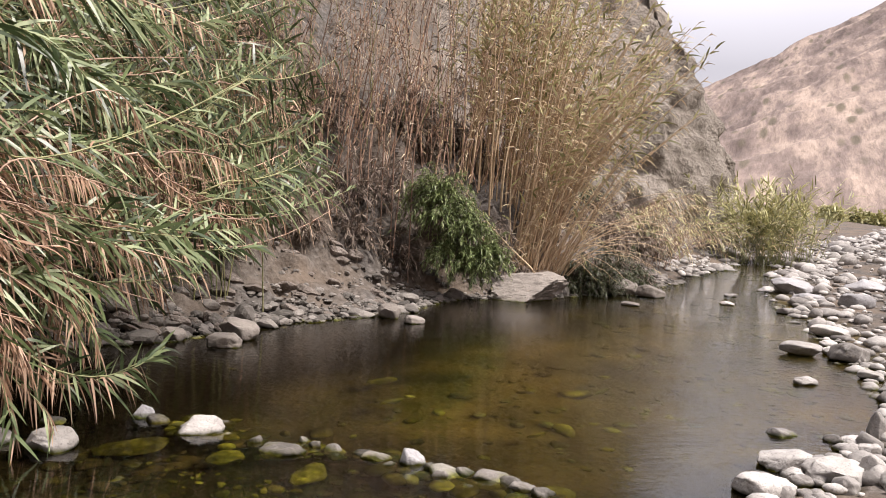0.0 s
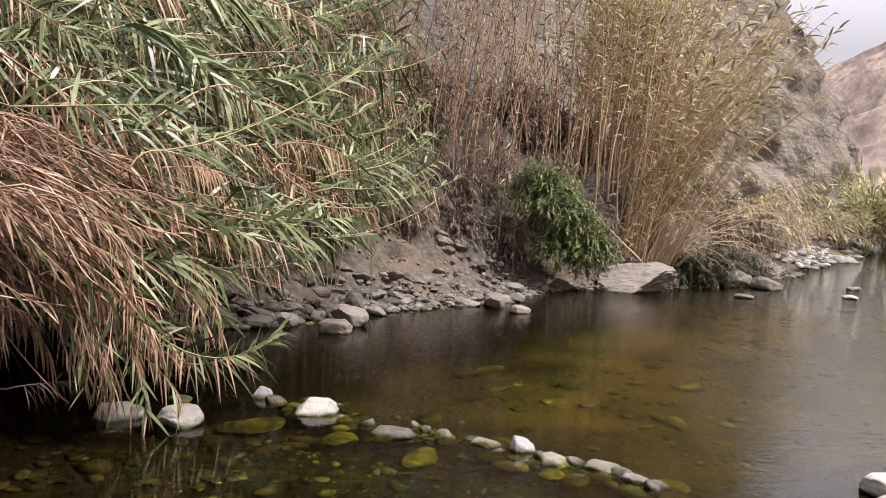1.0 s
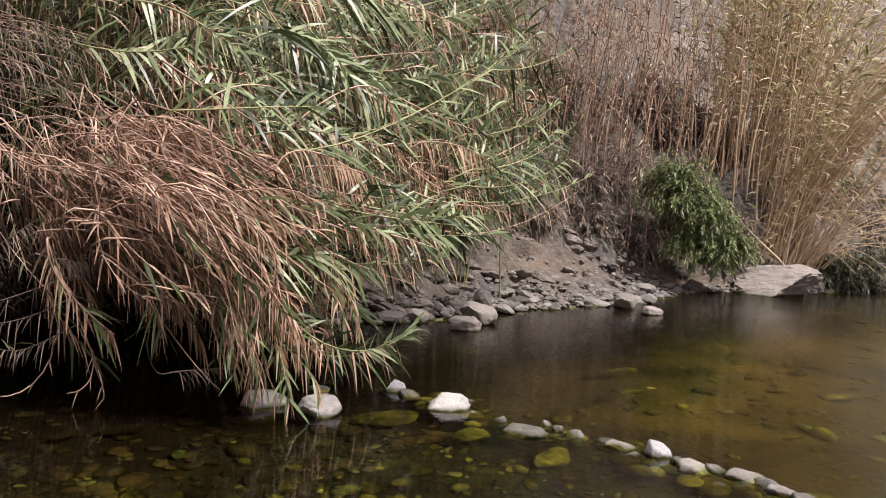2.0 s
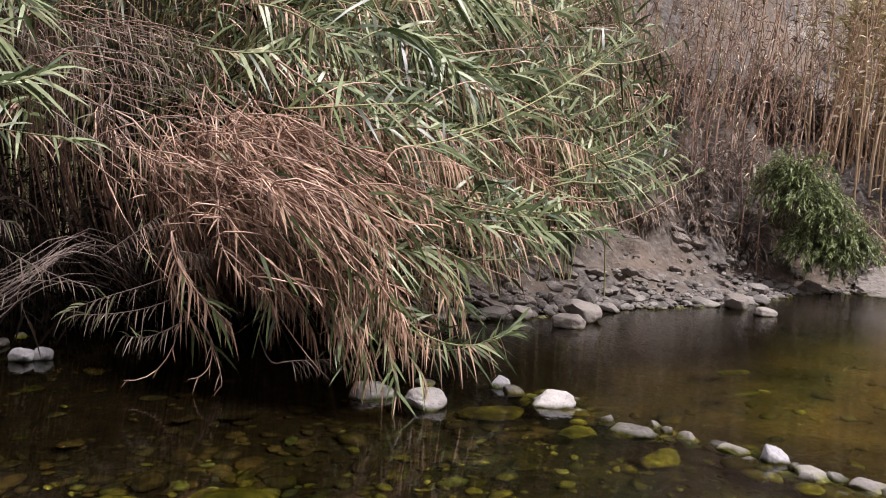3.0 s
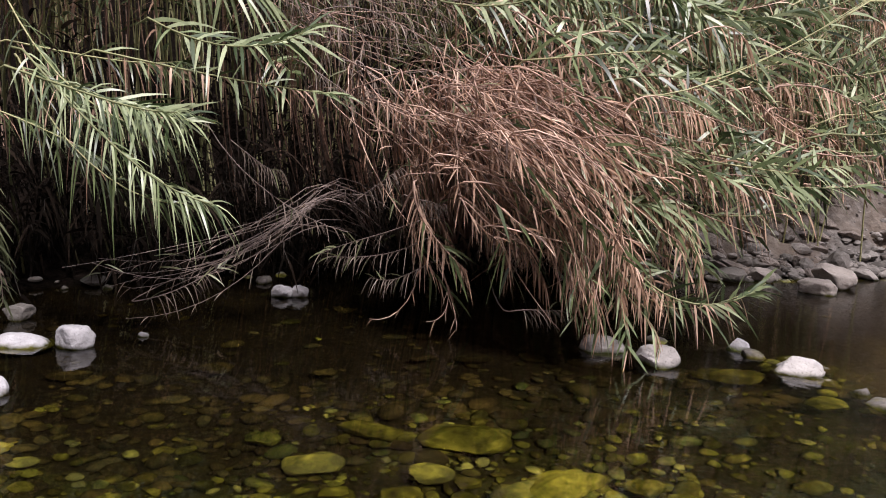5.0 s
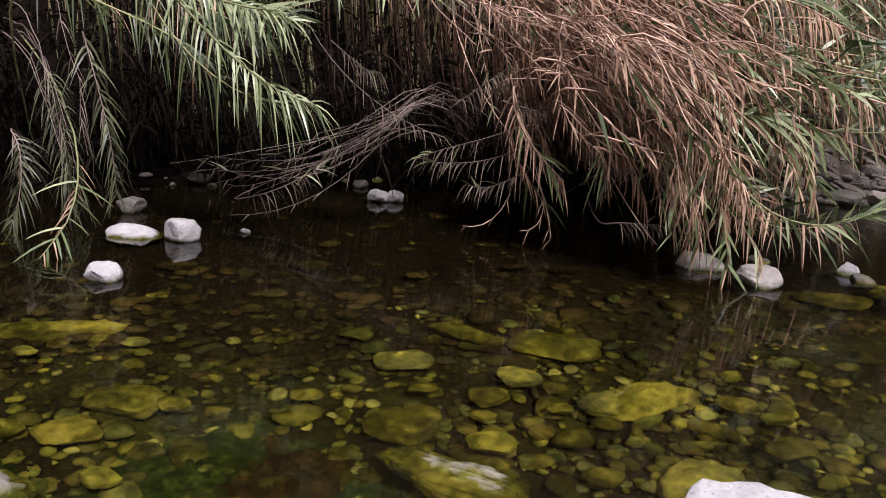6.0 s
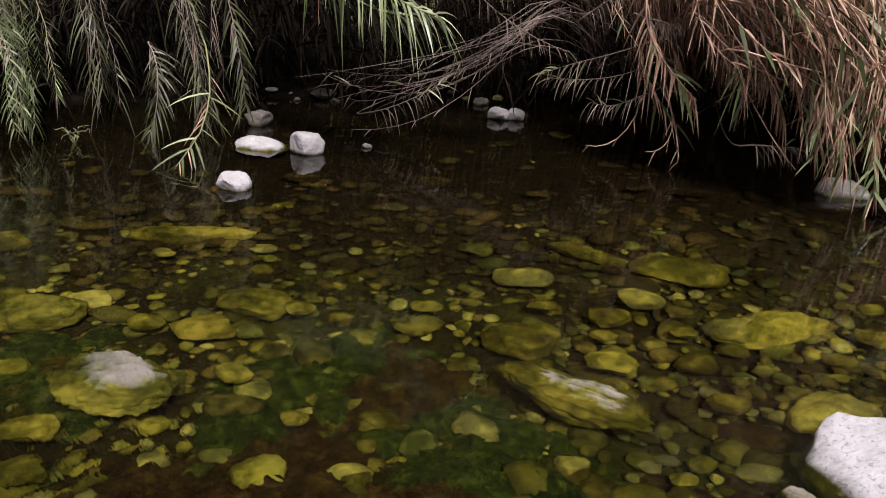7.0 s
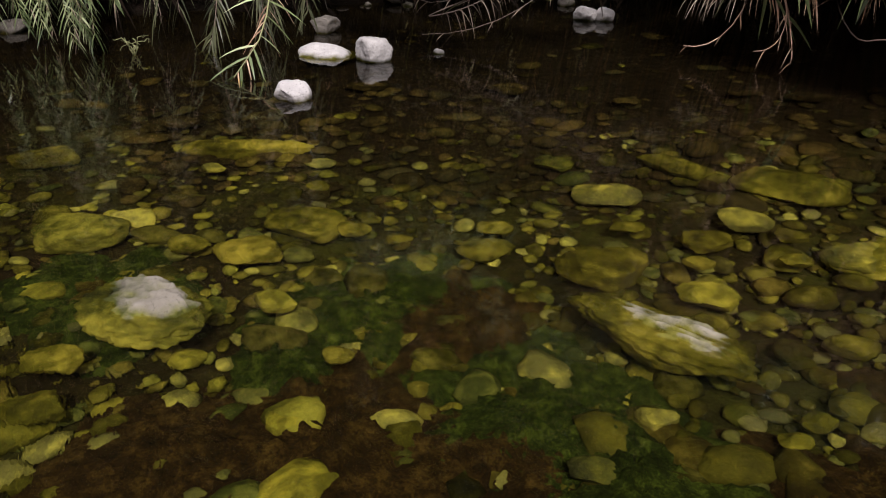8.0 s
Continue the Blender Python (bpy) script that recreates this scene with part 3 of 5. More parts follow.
# stones under water, thick with algae
BED_A = [(-2.91, 0.39, 0.46, 0.26), (-1.99, 1.72, 0.60, 0.23), (-2.47, 1.94, 0.37, 0.17), (-4.33, 1.16, 0.69, 0.13), (-4.85, 0.97, 0.23, 0.10), (-4.67, 0.28, 0.36, 0.14), (-4.08, 0.94, 0.13, 0.11),
         (-3.76, 0.31, 0.39, 0.21), (-3.39, 0.65, 0.16, 0.09), (-3.23, 0.84, 0.28, 0.14), (-3.35, 1.11, 0.35, 0.14), (-3.18, 1.25, 0.14, 0.15), (-2.90, 1.73, 0.15, 0.07), (-2.95, 2.34, 0.31, 0.11),
         (-3.04, 2.82, 0.40, 0.13), (-2.63, 3.11, 0.51, 0.19), (-2.04, 2.76, 0.27, 0.13), (-2.41, 2.37, 0.20, 0.09), (-2.64, 2.17, 0.15, 0.07), (-2.11, 2.07, 0.21, 0.08), (-1.98, 1.95, 0.11, 0.06), (-2.81, 0.80, 0.17, 0.09)]
BED_B = [(-2.82, 0.11, 0.19, 0.12), (-2.61, 0.04, 0.20, 0.09), (-2.42, 0.86, 0.10, 0.05), (-1.72, 1.48, 0.12, 0.14), (-2.28, 2.20, 0.12, 0.06), (-2.26, 2.66, 0.13, 0.05), (-2.47, 2.65, 0.23, 0.11), (-1.67, 2.22, 0.17, 0.10),
         (-2.11, 2.51, 0.12, 0.06), (-1.49, 1.83, 0.11, 0.08), (-1.47, 1.72, 0.09, 0.06), (-4.42, 2.81, 0.20, 0.09), (-3.88, 3.26, 0.16, 0.07), (-4.97, 2.13, 0.28, 0.09), (-3.65, 3.96, 0.20, 0.06), (-3.42, 4.22, 0.30, 0.08), (-3.33, 2.33, 0.19, 0.08), (-1.65, 1.21, 0.13, 0.08)]
BED_C = [(-1.97, 2.92, 0.59, 0.18), (-1.43, 2.50, 0.38, 0.15), (-1.64, 3.20, 0.20, 0.09), (-1.46, 3.19, 0.15, 0.05), (-1.30, 2.99, 0.23, 0.09), (-4.48, 2.84, 0.27, 0.08), (-1.94, 5.12, 0.53, 0.16), (-1.30, 4.94, 0.28, 0.10), (-0.73, 4.79, 0.39, 0.13),
         (-0.50, 7.31, 0.39, 0.05), (-0.36, 6.53, 0.28, 0.05), (2.00, 8.39, 0.22, 0.04), (1.51, 7.25, 0.29, 0.05), (0.75, 5.75, 0.20, 0.03)]
TURNED = {0: 30, 1: 20, 14: 16, 15: 16, 3: 60}
for i, (x, y, b, h) in enumerate(BED_A + BED_B + BED_C):
    top = (0.035, 0.015)[i] if i < 2 else (-0.02 if y > 4.5 else -0.1)
    tall = min(0.24, b * 0.55) if i > 1 else 0.26
    breadth = h * 1.5 if h < b * 0.35 else b * 0.75
    if i == 1:
        breadth = 0.25
    if i < 2:  # dry, pitted tops
        co, fc = stone_shape(200 + i, 5, 0.6, 0.5, 0.11)
        stone_meshes[("fine", 90 + i, "dry_top")] = me = mesh_of("stone", co, fc, [algae_boulder])
        ob = tagged(new("river_stone", me), "algae covered boulder with a bare grey top just above the water", "stone", "stones under the water")
        ob.matrix_world = pose(x, y, top - tall / 2 + 0.01, 6, 4, TURNED[i]) @ Matrix.Diagonal((b * 1.08, breadth, tall, 1))
        continue
    # stones close to the reeds get the colour with shade painted in
    dimmed = 0.862 * x - 0.507 * y < -4.55 and b < 0.5
    lone_stone(x, y, top - tall, (b, breadth, tall), dimmed_stone if dimmed else algae_boulder, "bed stone near the reeds, painted dim as in deep shaded water" if dimmed else "yellow green algae covered stone under clear shallow water", "stones under the water", turn=TURNED.get(i, rng.uniform(40, 80)))


def algae_mat(x, y, size, mat, label):
    """Soft low cushion of algae: an uneven mound with frayed edges that follows the bed."""
    rings, spokes, verts = 26, 72, []
    for r in range(rings + 1):
        for k in range(spokes):
            a = k * 2 * math.pi / spokes
            edge = size * (1 + 0.55 * noise.fractal(Vector((math.cos(a) * 1.3 + x * 3, math.sin(a) * 1.3 + y * 3, 2)), 0.9, 2.1, 4))
            f = r / rings
            px, py = math.cos(a) * edge * f, math.sin(a) * edge * f
            q = Vector((x + px, y + py, 0))
            lump = 0.055 * noise.fractal(q * 5, 0.8, 2.1, 4) + 0.05 * abs(noise.fractal(q * 16, 0.7, 2.2, 4))
            verts.append((px, py, float(land(q.x, q.y)) + (0.055 + lump) * (1 - f ** 3) - 0.03 * f ** 3))
    faces = [[r * spokes + k, r * spokes + (k + 1) % spokes, (r + 1) * spokes + (k + 1) % spokes, (r + 1) * spokes + k] for r in range(rings) for k in range(spokes)]
    ob = new("algae_mat", mesh_of("algae_mat", verts, faces, [mat]))
    ob.location = (x, y, 0)
    return tagged(ob, label, "algae", kind="stuff")


for x, y, size in ((-2.15, 0.75, 0.55), (-1.75, 0.95, 0.45), (-2.5, 1.35, 0.35), (-1.2, 1.75, 0.4), (-2.3, 0.3, 0.4), (-1.35, 2.2, 0.3)):
    algae_mat(x, y, size, brown_algae, "soft reddish brown algae cushion on the river bed")
for x, y, size in ((-1.95, 1.25, 0.5), (-2.75, 1.15, 0.4), (-1.6, 1.3, 0.35), (-3.3, 0.3, 0.4), (-2.5, 0.75, 0.25)):
    algae_mat(x, y, size, green_algae, "dark green thread algae swaying on the river bed")


def in_river(n, x0, x1, y0, y1, margin=0.15):
    p = np.stack([rng.uniform(x0, x1, n), rng.uniform(y0, y1, n)], -1)
    # stones thinned close to the reeds, so the shaded bed stays dark
    shore = 0.862 * p[:, 0] - 0.507 * p[:, 1]
    p = p[rng.uniform(0, 1, len(p)) < np.clip((shore + 4.8) / 1.6, 0.02, 1)]
    z = land(p[:, 0], p[:, 1])
    return p[z < -margin]


p = np.concatenate([in_river(4600, -6.6, 0.2, -0.6, 5.2, 0.05), in_river(3000, -4.6, -0.6, -0.4, 3.6, 0.05)])
s = np.clip(rng.lognormal(-2.95, 0.5, len(p)), 0.022, 0.2)
order = np.argsort(np.hypot(p[:, 0] + 2.2, p[:, 1] - 1.6) - s * 8)
scattered("bed_pebbles", "algae covered pebbles on the shallow river bed", p[order], s[order], bed_stone, 300, "pebble", 0.05, "angular")
# more bed stones near the reeds, painted dim to match the shade there
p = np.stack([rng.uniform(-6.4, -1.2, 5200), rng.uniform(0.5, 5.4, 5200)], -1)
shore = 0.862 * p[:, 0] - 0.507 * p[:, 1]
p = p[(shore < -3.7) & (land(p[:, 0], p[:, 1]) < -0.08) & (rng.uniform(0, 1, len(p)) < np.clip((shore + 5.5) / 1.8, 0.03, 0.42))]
scattered("silted_stones", "bed stones near the reeds, painted dim as in deep shaded water", p, np.clip(rng.lognormal(-2.6, 0.5, len(p)), 0.035, 0.24), dimmed_stone, 200, "stone", 0.2)
p = in_river(1500, -5, 6, 5.2, 17, 0.05)
s = np.clip(rng.lognormal(-2.4, 0.45, len(p)), 0.04, 0.3)
scattered("pool_stones", "brown stones on the bed of the deeper pool", p, s, bed_stone, 10, "pebble", 0.3)

p = np.stack([rng.uniform(-0.6, 5.0, 800), 2.9 - rng.exponential(1.7, 800)], -1)
p = p[land(p[:, 0], p[:, 1]) > 0.01]
scattered("shore_gravel", "loose pale gravel on the near shore", p, np.clip(rng.lognormal(-2.5, 0.5, len(p)), 0.04, 0.25), pale_stone, 20)

# gravel bar, upstream stone field
n = 5600
y = rng.uniform(0, 1, n) ** 2.3 * 62 + 2.6 + 0.9 * np.sin(np.arange(n) * 2.4)
x = np.interp(y, RIGHT_Y, RIGHT_X) - 0.2 + rng.uniform(0, 1, n) ** 1.4 * (4 + 0.55 * y)
s = np.clip(rng.lognormal(-2.35, 0.6, n) * (1 + y / 60), 0.045, np.clip(0.08 + y * 0.025, 0.16, 0.55))
yf = rng.uniform(26, 78, 800)
x = np.r_[x, np.interp(yf, RIGHT_Y, RIGHT_X) + rng.uniform(-3, 26, 800)]
y, s = np.r_[y, yf], np.r_[s, rng.uniform(0.2, 0.75, 800)]
p = np.stack([x, y], -1)
order = np.argsort(y - s * 6)
scattered("gravel_bar", "field of pale grey river stones along the far shore", p[order], s[order], pale_stone, 300)
n = 1600
y = 20.8 + rng.uniform(0, 1, n) ** 1.5 * 31
x = np.interp(y, LEFT_Y, LEFT_X) + rng.uniform(-0.25, 1, n) * (2.6 + 0.22 * (y - 17))
s = np.clip(rng.lognormal(-1.75, 0.45, n), 0.08, 0.6)
scattered("riffle_stones", "pale stones breaking the shallow riffle upstream", np.stack([x, y], -1), s, pale_stone, 60)
# blocky rocks that stick out of the eroded bank
BLOCKS = [stone_shape(120 + k, 3, 0.7, 1.0) for k in range(8)]
block_meshes = [mesh_of("rock", co, fc, [bank_rock], None, False) for co, fc in BLOCKS]
for k in range(95):
    y = rng.uniform(8.6, 13.0)
    d = rng.uniform(0.1, 2.6)
    x = float(np.interp(y, LEFT_Y, LEFT_X)) - d
    b = rng.uniform(0.12, 0.42)
    ob = new("bank_rock", block_meshes[k % 8])
    ob.matrix_world = pose(x, y, float(land(x, y)) - b * 0.02, rng.uniform(-12, 12), rng.uniform(12, 34), rng.uniform(20, 70)) @ Matrix.Diagonal((b, b * rng.uniform(0.7, 1.2), b * rng.uniform(0.28, 0.5), 1))
    tagged(ob, "grey brown weathered rock sticking out of the eroded bank", "rock", "rocks in the bank")
# stones and rubble on the left bank
n = 5600
y = rng.uniform(3, 19, n)
off = rng.exponential(0.72, n)
x = np.interp(y, LEFT_Y, LEFT_X) + 0.15 - off * 1.2
s = np.clip(rng.lognormal(-2.7, 0.55, n), 0.035, 0.34) * np.where(off > 0.8, 0.8, 1)
p = np.stack([x, y], -1)
keep = (y > 7.6) | (rng.uniform(0, 1, n) < 0.03)
p, s, y = p[keep], s[keep], y[keep]
order = np.argsort(np.abs(y - 10) - s * 10)
scattered("bank_rubble", "grey angular stones and rubble on the eroded bank", p[order], s[order], grey_stone, 280, "stone", 0.3, "angular")


# ---- reeds ----
def cane_shape(base, ctrl, tip, leaves, length, width, dry, first=0.3, thick=0.011, droop=0.3, wilt=0.5, r=rng, bends=12, path=None, face=None, fan=0.95):
    """One cane: a stalk on a bow from base to tip, or along a path, and its leaves in two ranks; withered leaves hang.
    face: the way that the ranks of leaves look, fan: how far they spread."""
    if path is None:
        base, ctrl, tip = (np.array(p, float) for p in (base, ctrl, tip))
        path = bezier(base, ctrl, tip, bends) - base
        path[3:-1] += r.normal(0, 0.012, (len(path) - 4, 3))
    else:
        path = path - path[0]
    stalk = tube(path, thick, thick * 0.3)
    if leaves < 1:
        return stalk, None, None
    u = first + (1 - first) * np.clip((np.arange(leaves) + r.uniform(0.1, 0.9, leaves)) / leaves, 0, 1) ** 0.8
    k = u * (len(path) - 1)
    i = np.minimum(k.astype(int), len(path) - 2)
    w = (k - i)[:, None]
    at = path[i] * (1 - w) + path[i + 1] * w
    t = path[i + 1] - path[i]
    t /= np.linalg.norm(t, axis=1)[:, None] + 1e-9
    out = np.cross(t, (0, 0, 1.0) if face is None else face) + 1e-6
    out /= np.linalg.norm(out, axis=1)[:, None] + 1e-9
    tilt = r.uniform(-1.0, 1.0) * (1 if face is None else 0.45)
    out = out * math.cos(tilt) + np.cross(out, t) * math.sin(tilt)
    sgn = np.where(np.arange(leaves) % 2, 1.0, -1.0)[:, None]
    along = (u - first) / (1 - first + 1e-9)
    spread = (fan * (1 - 0.5 * along ** 2))[:, None]
    kind = r.uniform(0, 1, leaves) < np.clip(dry + (0.5 - along) * 0.5, 0, 1)
    way = t * (1.05 - spread * 0.55) + out * sgn * spread + r.normal(0, 0.09 if face is None else 0.2, (leaves, 3))
    way /= np.linalg.norm(way, axis=1)[:, None]
    way = np.where(kind[:, None], way * 0.75 + np.array([0, 0, -0.7 * wilt]), way + np.array([0, 0, 0.05]))
    ln = length * r.uniform(0.65, 1.25, leaves) * (1 - 0.2 * along) * np.where(kind, 0.6, 1)
    hang = droop * r.uniform(0.5, 1.6, leaves) + np.where(kind, 0.6 * wilt, 0)
    return stalk, blades(at, way, ln, width * r.uniform(0.7, 1.25, leaves) * np.where(kind, 0.62, 1), hang, r, (0, 0, 1.0) if face is None else face, 0.35 if face is None else 0.55), kind.astype(int)


def reed(base, ctrl, tip, leaves, length, width, dry, mats, label, group, first=0.3, singly=False, thick=0.011, droop=0.3, wilt=0.5, path=None, face=None, fan=0.95):
    """A cane as a thing of its own."""
    (v, f), blade, kind = cane_shape(base, ctrl, tip, leaves, length, width, dry, first, thick, droop, wilt, rng, 12, path, face, fan)
    ob = tagged(new("reed_cane"), label, "reed", group)
    ob.location = base
    part("stalk", mesh_of("stalk", v, f, [pale_stalk if mats[0] is pale_leaf else twig_bark if mats[1] is dead_leaf else straw_stalk if mats is straw_mats else dry_stalk if dry > 0.5 else green_stalk]), ob)
    if blade is None:
        return ob
    v, f = blade
    if singly:
        for j in range(leaves):
            part("leaf", mesh_of("leaf", v[j], f[:4], [mats[kind[j]]]), ob)
    else:
        part("leaves", mesh_of("leaves", v.reshape(-1, 3), f, list(mats), np.repeat(kind, 4)), ob, "long narrow arching leaves")
    return ob


class Thicket:
    """Canes past counting, joined."""

    def __init__(self):
        self.v, self.f, self.m, self.n = [], [], [], 0

    def put(self, v, f, m):
        self.v.append(v)
        self.f += [[i + self.n for i in q] for q in f]
        self.m += m
        self.n += len(v)

    def cane(self, base, ctrl, tip, leaves, length, width, dry, first=0.3, thick=0.011, droop=0.3, wilt=0.5, path=None, face=None, fan=0.95):
        (v, f), blade, kind = cane_shape(base, ctrl, tip, leaves, length, width, dry, first, thick, droop, wilt, rng, 9, path, face, fan)
        self.put(v + np.array(base), f, [3 if dry > 0.5 else 2] * len(f))
        if blade is not None:
            self.put(blade[0].reshape(-1, 3) + np.array(base), blade[1], np.repeat(kind, 4).tolist())

    def done(self, name, label, category, mats, stalks=None):
        ob = new(name, mesh_of(name, np.concatenate(self.v), self.f, [*mats, *(stalks or (green_stalk, dry_stalk))], self.m))
        return tagged(ob, label, category, kind="stuff")


DRY = "withered pinkish brown reed cane drooping over the water"
DEAD = "dead grey brown reed stalk hanging under the thicket"
G1, G2 = "reeds over the pool", "tall reeds by the boulder"
straw_mats = (far_leaf, straw_leaf)
live_mats = (green_leaf, dry_leaf)

# the front of the thicket, along the bank: x, y, lowest tips, and how withered it is low and high
FRONT = np.array([(-7.4, 0.2, 0.3, 0.4, 0.4), (-6.7, 2.0, 0.8, 0.35, 0.4), (-5.7, 3.2, 1.2, 0.3, 0.3), (-4.3, 4.2, 1.1, 0.9, 0.5), (-3.0, 4.9, 0.9, 0.95, 0.4), (-2.2, 5.8, 0.8, 0.7, 0.2), (-1.7, 7.2, 1.0, 0.65, 0.25), (-1.4, 8.5, 1.3, 0.6, 0.3)])


def thicket_cane(u, z_part, depth):
    """A cane whose tip lies on the front: u along it, z_part of its height, depth behind it."""
    row = np.array([np.interp(u, np.arange(len(FRONT)), FRONT[:, k]) for k in range(5)])
    ahead = np.array([np.interp(u + 0.3, np.arange(len(FRONT)), FRONT[:, k]) for k in range(2)]) - np.array([np.interp(u - 0.3, np.arange(len(FRONT)), FRONT[:, k]) for k in range(2)])
    ahead /= np.linalg.norm(ahead)
    outward = np.array([ahead[1], -ahead[0]])
    z = row[2] + z_part * (4.3 - row[2])
    back = depth + max(0, z - 1.3) * 0.42
    tip = np.array([*(row[:2] - outward * back), z + rng.normal(0, 0.1)])
    d = np.array([*(ahead * rng.normal(0.62, 0.25) + outward * rng.normal(0.55, 0.25)), rng.normal(0.02, 0.26) - 0.25 * (z_part < 0.15)])
    d /= np.linalg.norm(d)
    long = rng.uniform(1.1, 2.3)
    ctrl = tip - d * long * 0.75 + np.array([0, 0, rng.uniform(0.05, 0.35)])
    foot = np.array([*(ctrl[:2] - d[:2] * 0.7 - outward * rng.uniform(0.8, 1.8)), 0.0])
    foot[2] = float(land(foot[0], foot[1])) - 0.05
    if foot[2] < 0:
        foot[:2] -= outward * 1.2
        foot[2] = float(land(foot[0], foot[1])) - 0.05
    if u > 5.4:  # these root higher up the bank
        foot[:2] -= outward * 1.1
        foot[2] = float(land(foot[0], foot[1])) - 0.05
    dry = float(np.clip(row[3] + (row[4] - row[3]) * min(1, z_part * 1.7) + rng.normal(0, 0.18), 0, 1))
    return foot, ctrl, tip, dry


def open_hollow(u, part_up):
    """The dark hollow under the lower reeds stays nearly empty."""
    return (u < 3.1 and part_up < 0.55 or u < 4.0 and part_up < 0.4) and rng.uniform() < 0.95


OUT = np.array([0.62, -0.6, 0.5])  # leaves turn their flat side to the open river and the light
t1 = Thicket()
for k in range(240):
    u, part_up = rng.uniform(0, 7.0), rng.uniform(0, 1.0)
    if open_hollow(u, part_up):
        continue
    foot, ctrl, tip, dry = thicket_cane(u, part_up, rng.uniform(0.35, 1.4))
    t1.cane(foot, ctrl, tip, int(rng.uniform(16, 28)), 0.36, 0.024, dry * 0.8, 0.4 if u > 3.1 else 0.65, 0.01, 0.32, 0.5, None, OUT)
for k in range(60):  # canes added overhead to roof the hollow and shade it
    foot, ctrl, tip, dry = thicket_cane(rng.uniform(0, 3.2), rng.uniform(0.72, 1.05), rng.uniform(-0.3, 1.2))
    t1.cane(foot, ctrl, tip, int(rng.uniform(16, 28)), 0.38, 0.024, dry + 0.2, 0.6, 0.012, 0.32, 0.5, None, OUT)
for k in range(30):  # unseen high canes, added over the pool to shade the sprays below
    foot, ctrl, tip, dry = thicket_cane(rng.uniform(0, 2.6), rng.uniform(0.85, 1.2), rng.uniform(-1.6, -0.2))
    t1.cane(foot, ctrl, tip, int(rng.uniform(20, 32)), 0.42, 0.026, dry, 0.45, 0.012, 0.3, 0.5, None, OUT)
for k in range(190):  # the shaded depth of the thicket beside the bank
    b = np.array([rng.uniform(-5.2, -2.7), 0, 0])
    b[1] = np.interp(b[0], [-5.2, -2.7], [8.6, 11.2]) + rng.uniform(0.0, 1.2)
    b[2] = float(land(b[0], b[1])) - 0.05
    e = b + np.array([rng.uniform(0.1, 1.1), -rng.uniform(0.3, 1.6), rng.uniform(0.5, 2.8)])
    t1.cane(b, (b + e) / 2 + np.array([-0.2, 0.1, 0.6]), e, 24, 0.38, 0.028, float(np.clip(rng.normal(0.4, 0.3), 0, 1)), 0.15, 0.011, 0.35, 0.5, None, OUT)
t1.done("reed_thicket", "dense thicket of green and withered giant reeds on the bank", "reeds", live_mats)
# tall stand on the slope behind
t2 = Thicket()
for k in range(330):
    u = rng.uniform(0, 1)
    b = np.array([-11.0 + 8.0 * u + rng.normal(0, 0.6), 1.5 + 8.6 * u ** 0.8 + rng.normal(0, 0.7) + 0.8, 0])
    b[2] = float(land(b[0], b[1])) - 0.05
    tall = rng.uniform(3.2, 5.2)
    e = b + np.array([rng.normal(0.5, 0.5), rng.normal(-0.5, 0.4), tall])
    t2.cane(b, (b + e) / 2 + np.array([-0.15, 0.1, 0.4]), e, 26, 0.5, 0.036, float(np.clip(rng.normal(0.35, 0.25), 0, 1)), 0.3)
t2.done("reed_stand", "tall green and brown reeds on the slope behind the bank", "reeds", live_mats)

# near-black reeds that stand in for the deep shade of the hollow
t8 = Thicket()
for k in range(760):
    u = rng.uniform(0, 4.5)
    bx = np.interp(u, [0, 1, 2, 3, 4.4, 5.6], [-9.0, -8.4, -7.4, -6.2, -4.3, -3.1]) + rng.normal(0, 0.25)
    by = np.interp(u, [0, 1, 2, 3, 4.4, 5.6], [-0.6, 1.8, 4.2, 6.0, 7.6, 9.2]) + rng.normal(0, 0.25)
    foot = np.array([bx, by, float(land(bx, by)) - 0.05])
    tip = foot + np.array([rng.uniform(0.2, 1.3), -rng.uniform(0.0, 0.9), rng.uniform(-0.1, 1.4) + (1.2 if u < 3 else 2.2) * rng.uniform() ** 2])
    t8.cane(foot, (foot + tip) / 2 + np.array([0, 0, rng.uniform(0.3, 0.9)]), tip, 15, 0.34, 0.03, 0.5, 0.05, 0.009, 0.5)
t8.done("rotten_reeds", "near-black reeds at the foot of the bank, coloured as the hollow's shade", "reeds", (hollow_shade_leaf, hollow_shade_leaf), (hollow_shade_stalk, hollow_shade_stalk))
show_mats, shaded_mats = (pale_leaf, dry_leaf), (shaded_leaf, dead_leaf)


def outward_at(p):
    """The way from the thicket's front out over the river."""
    i = int(np.argmin(np.hypot(FRONT[:, 0] - p[0], FRONT[:, 1] - p[1])))
    d = FRONT[min(i + 1, len(FRONT) - 1), :2] - FRONT[max(i - 1, 0), :2]
    return np.array([d[1], -d[0], 0]) / np.linalg.norm(d)


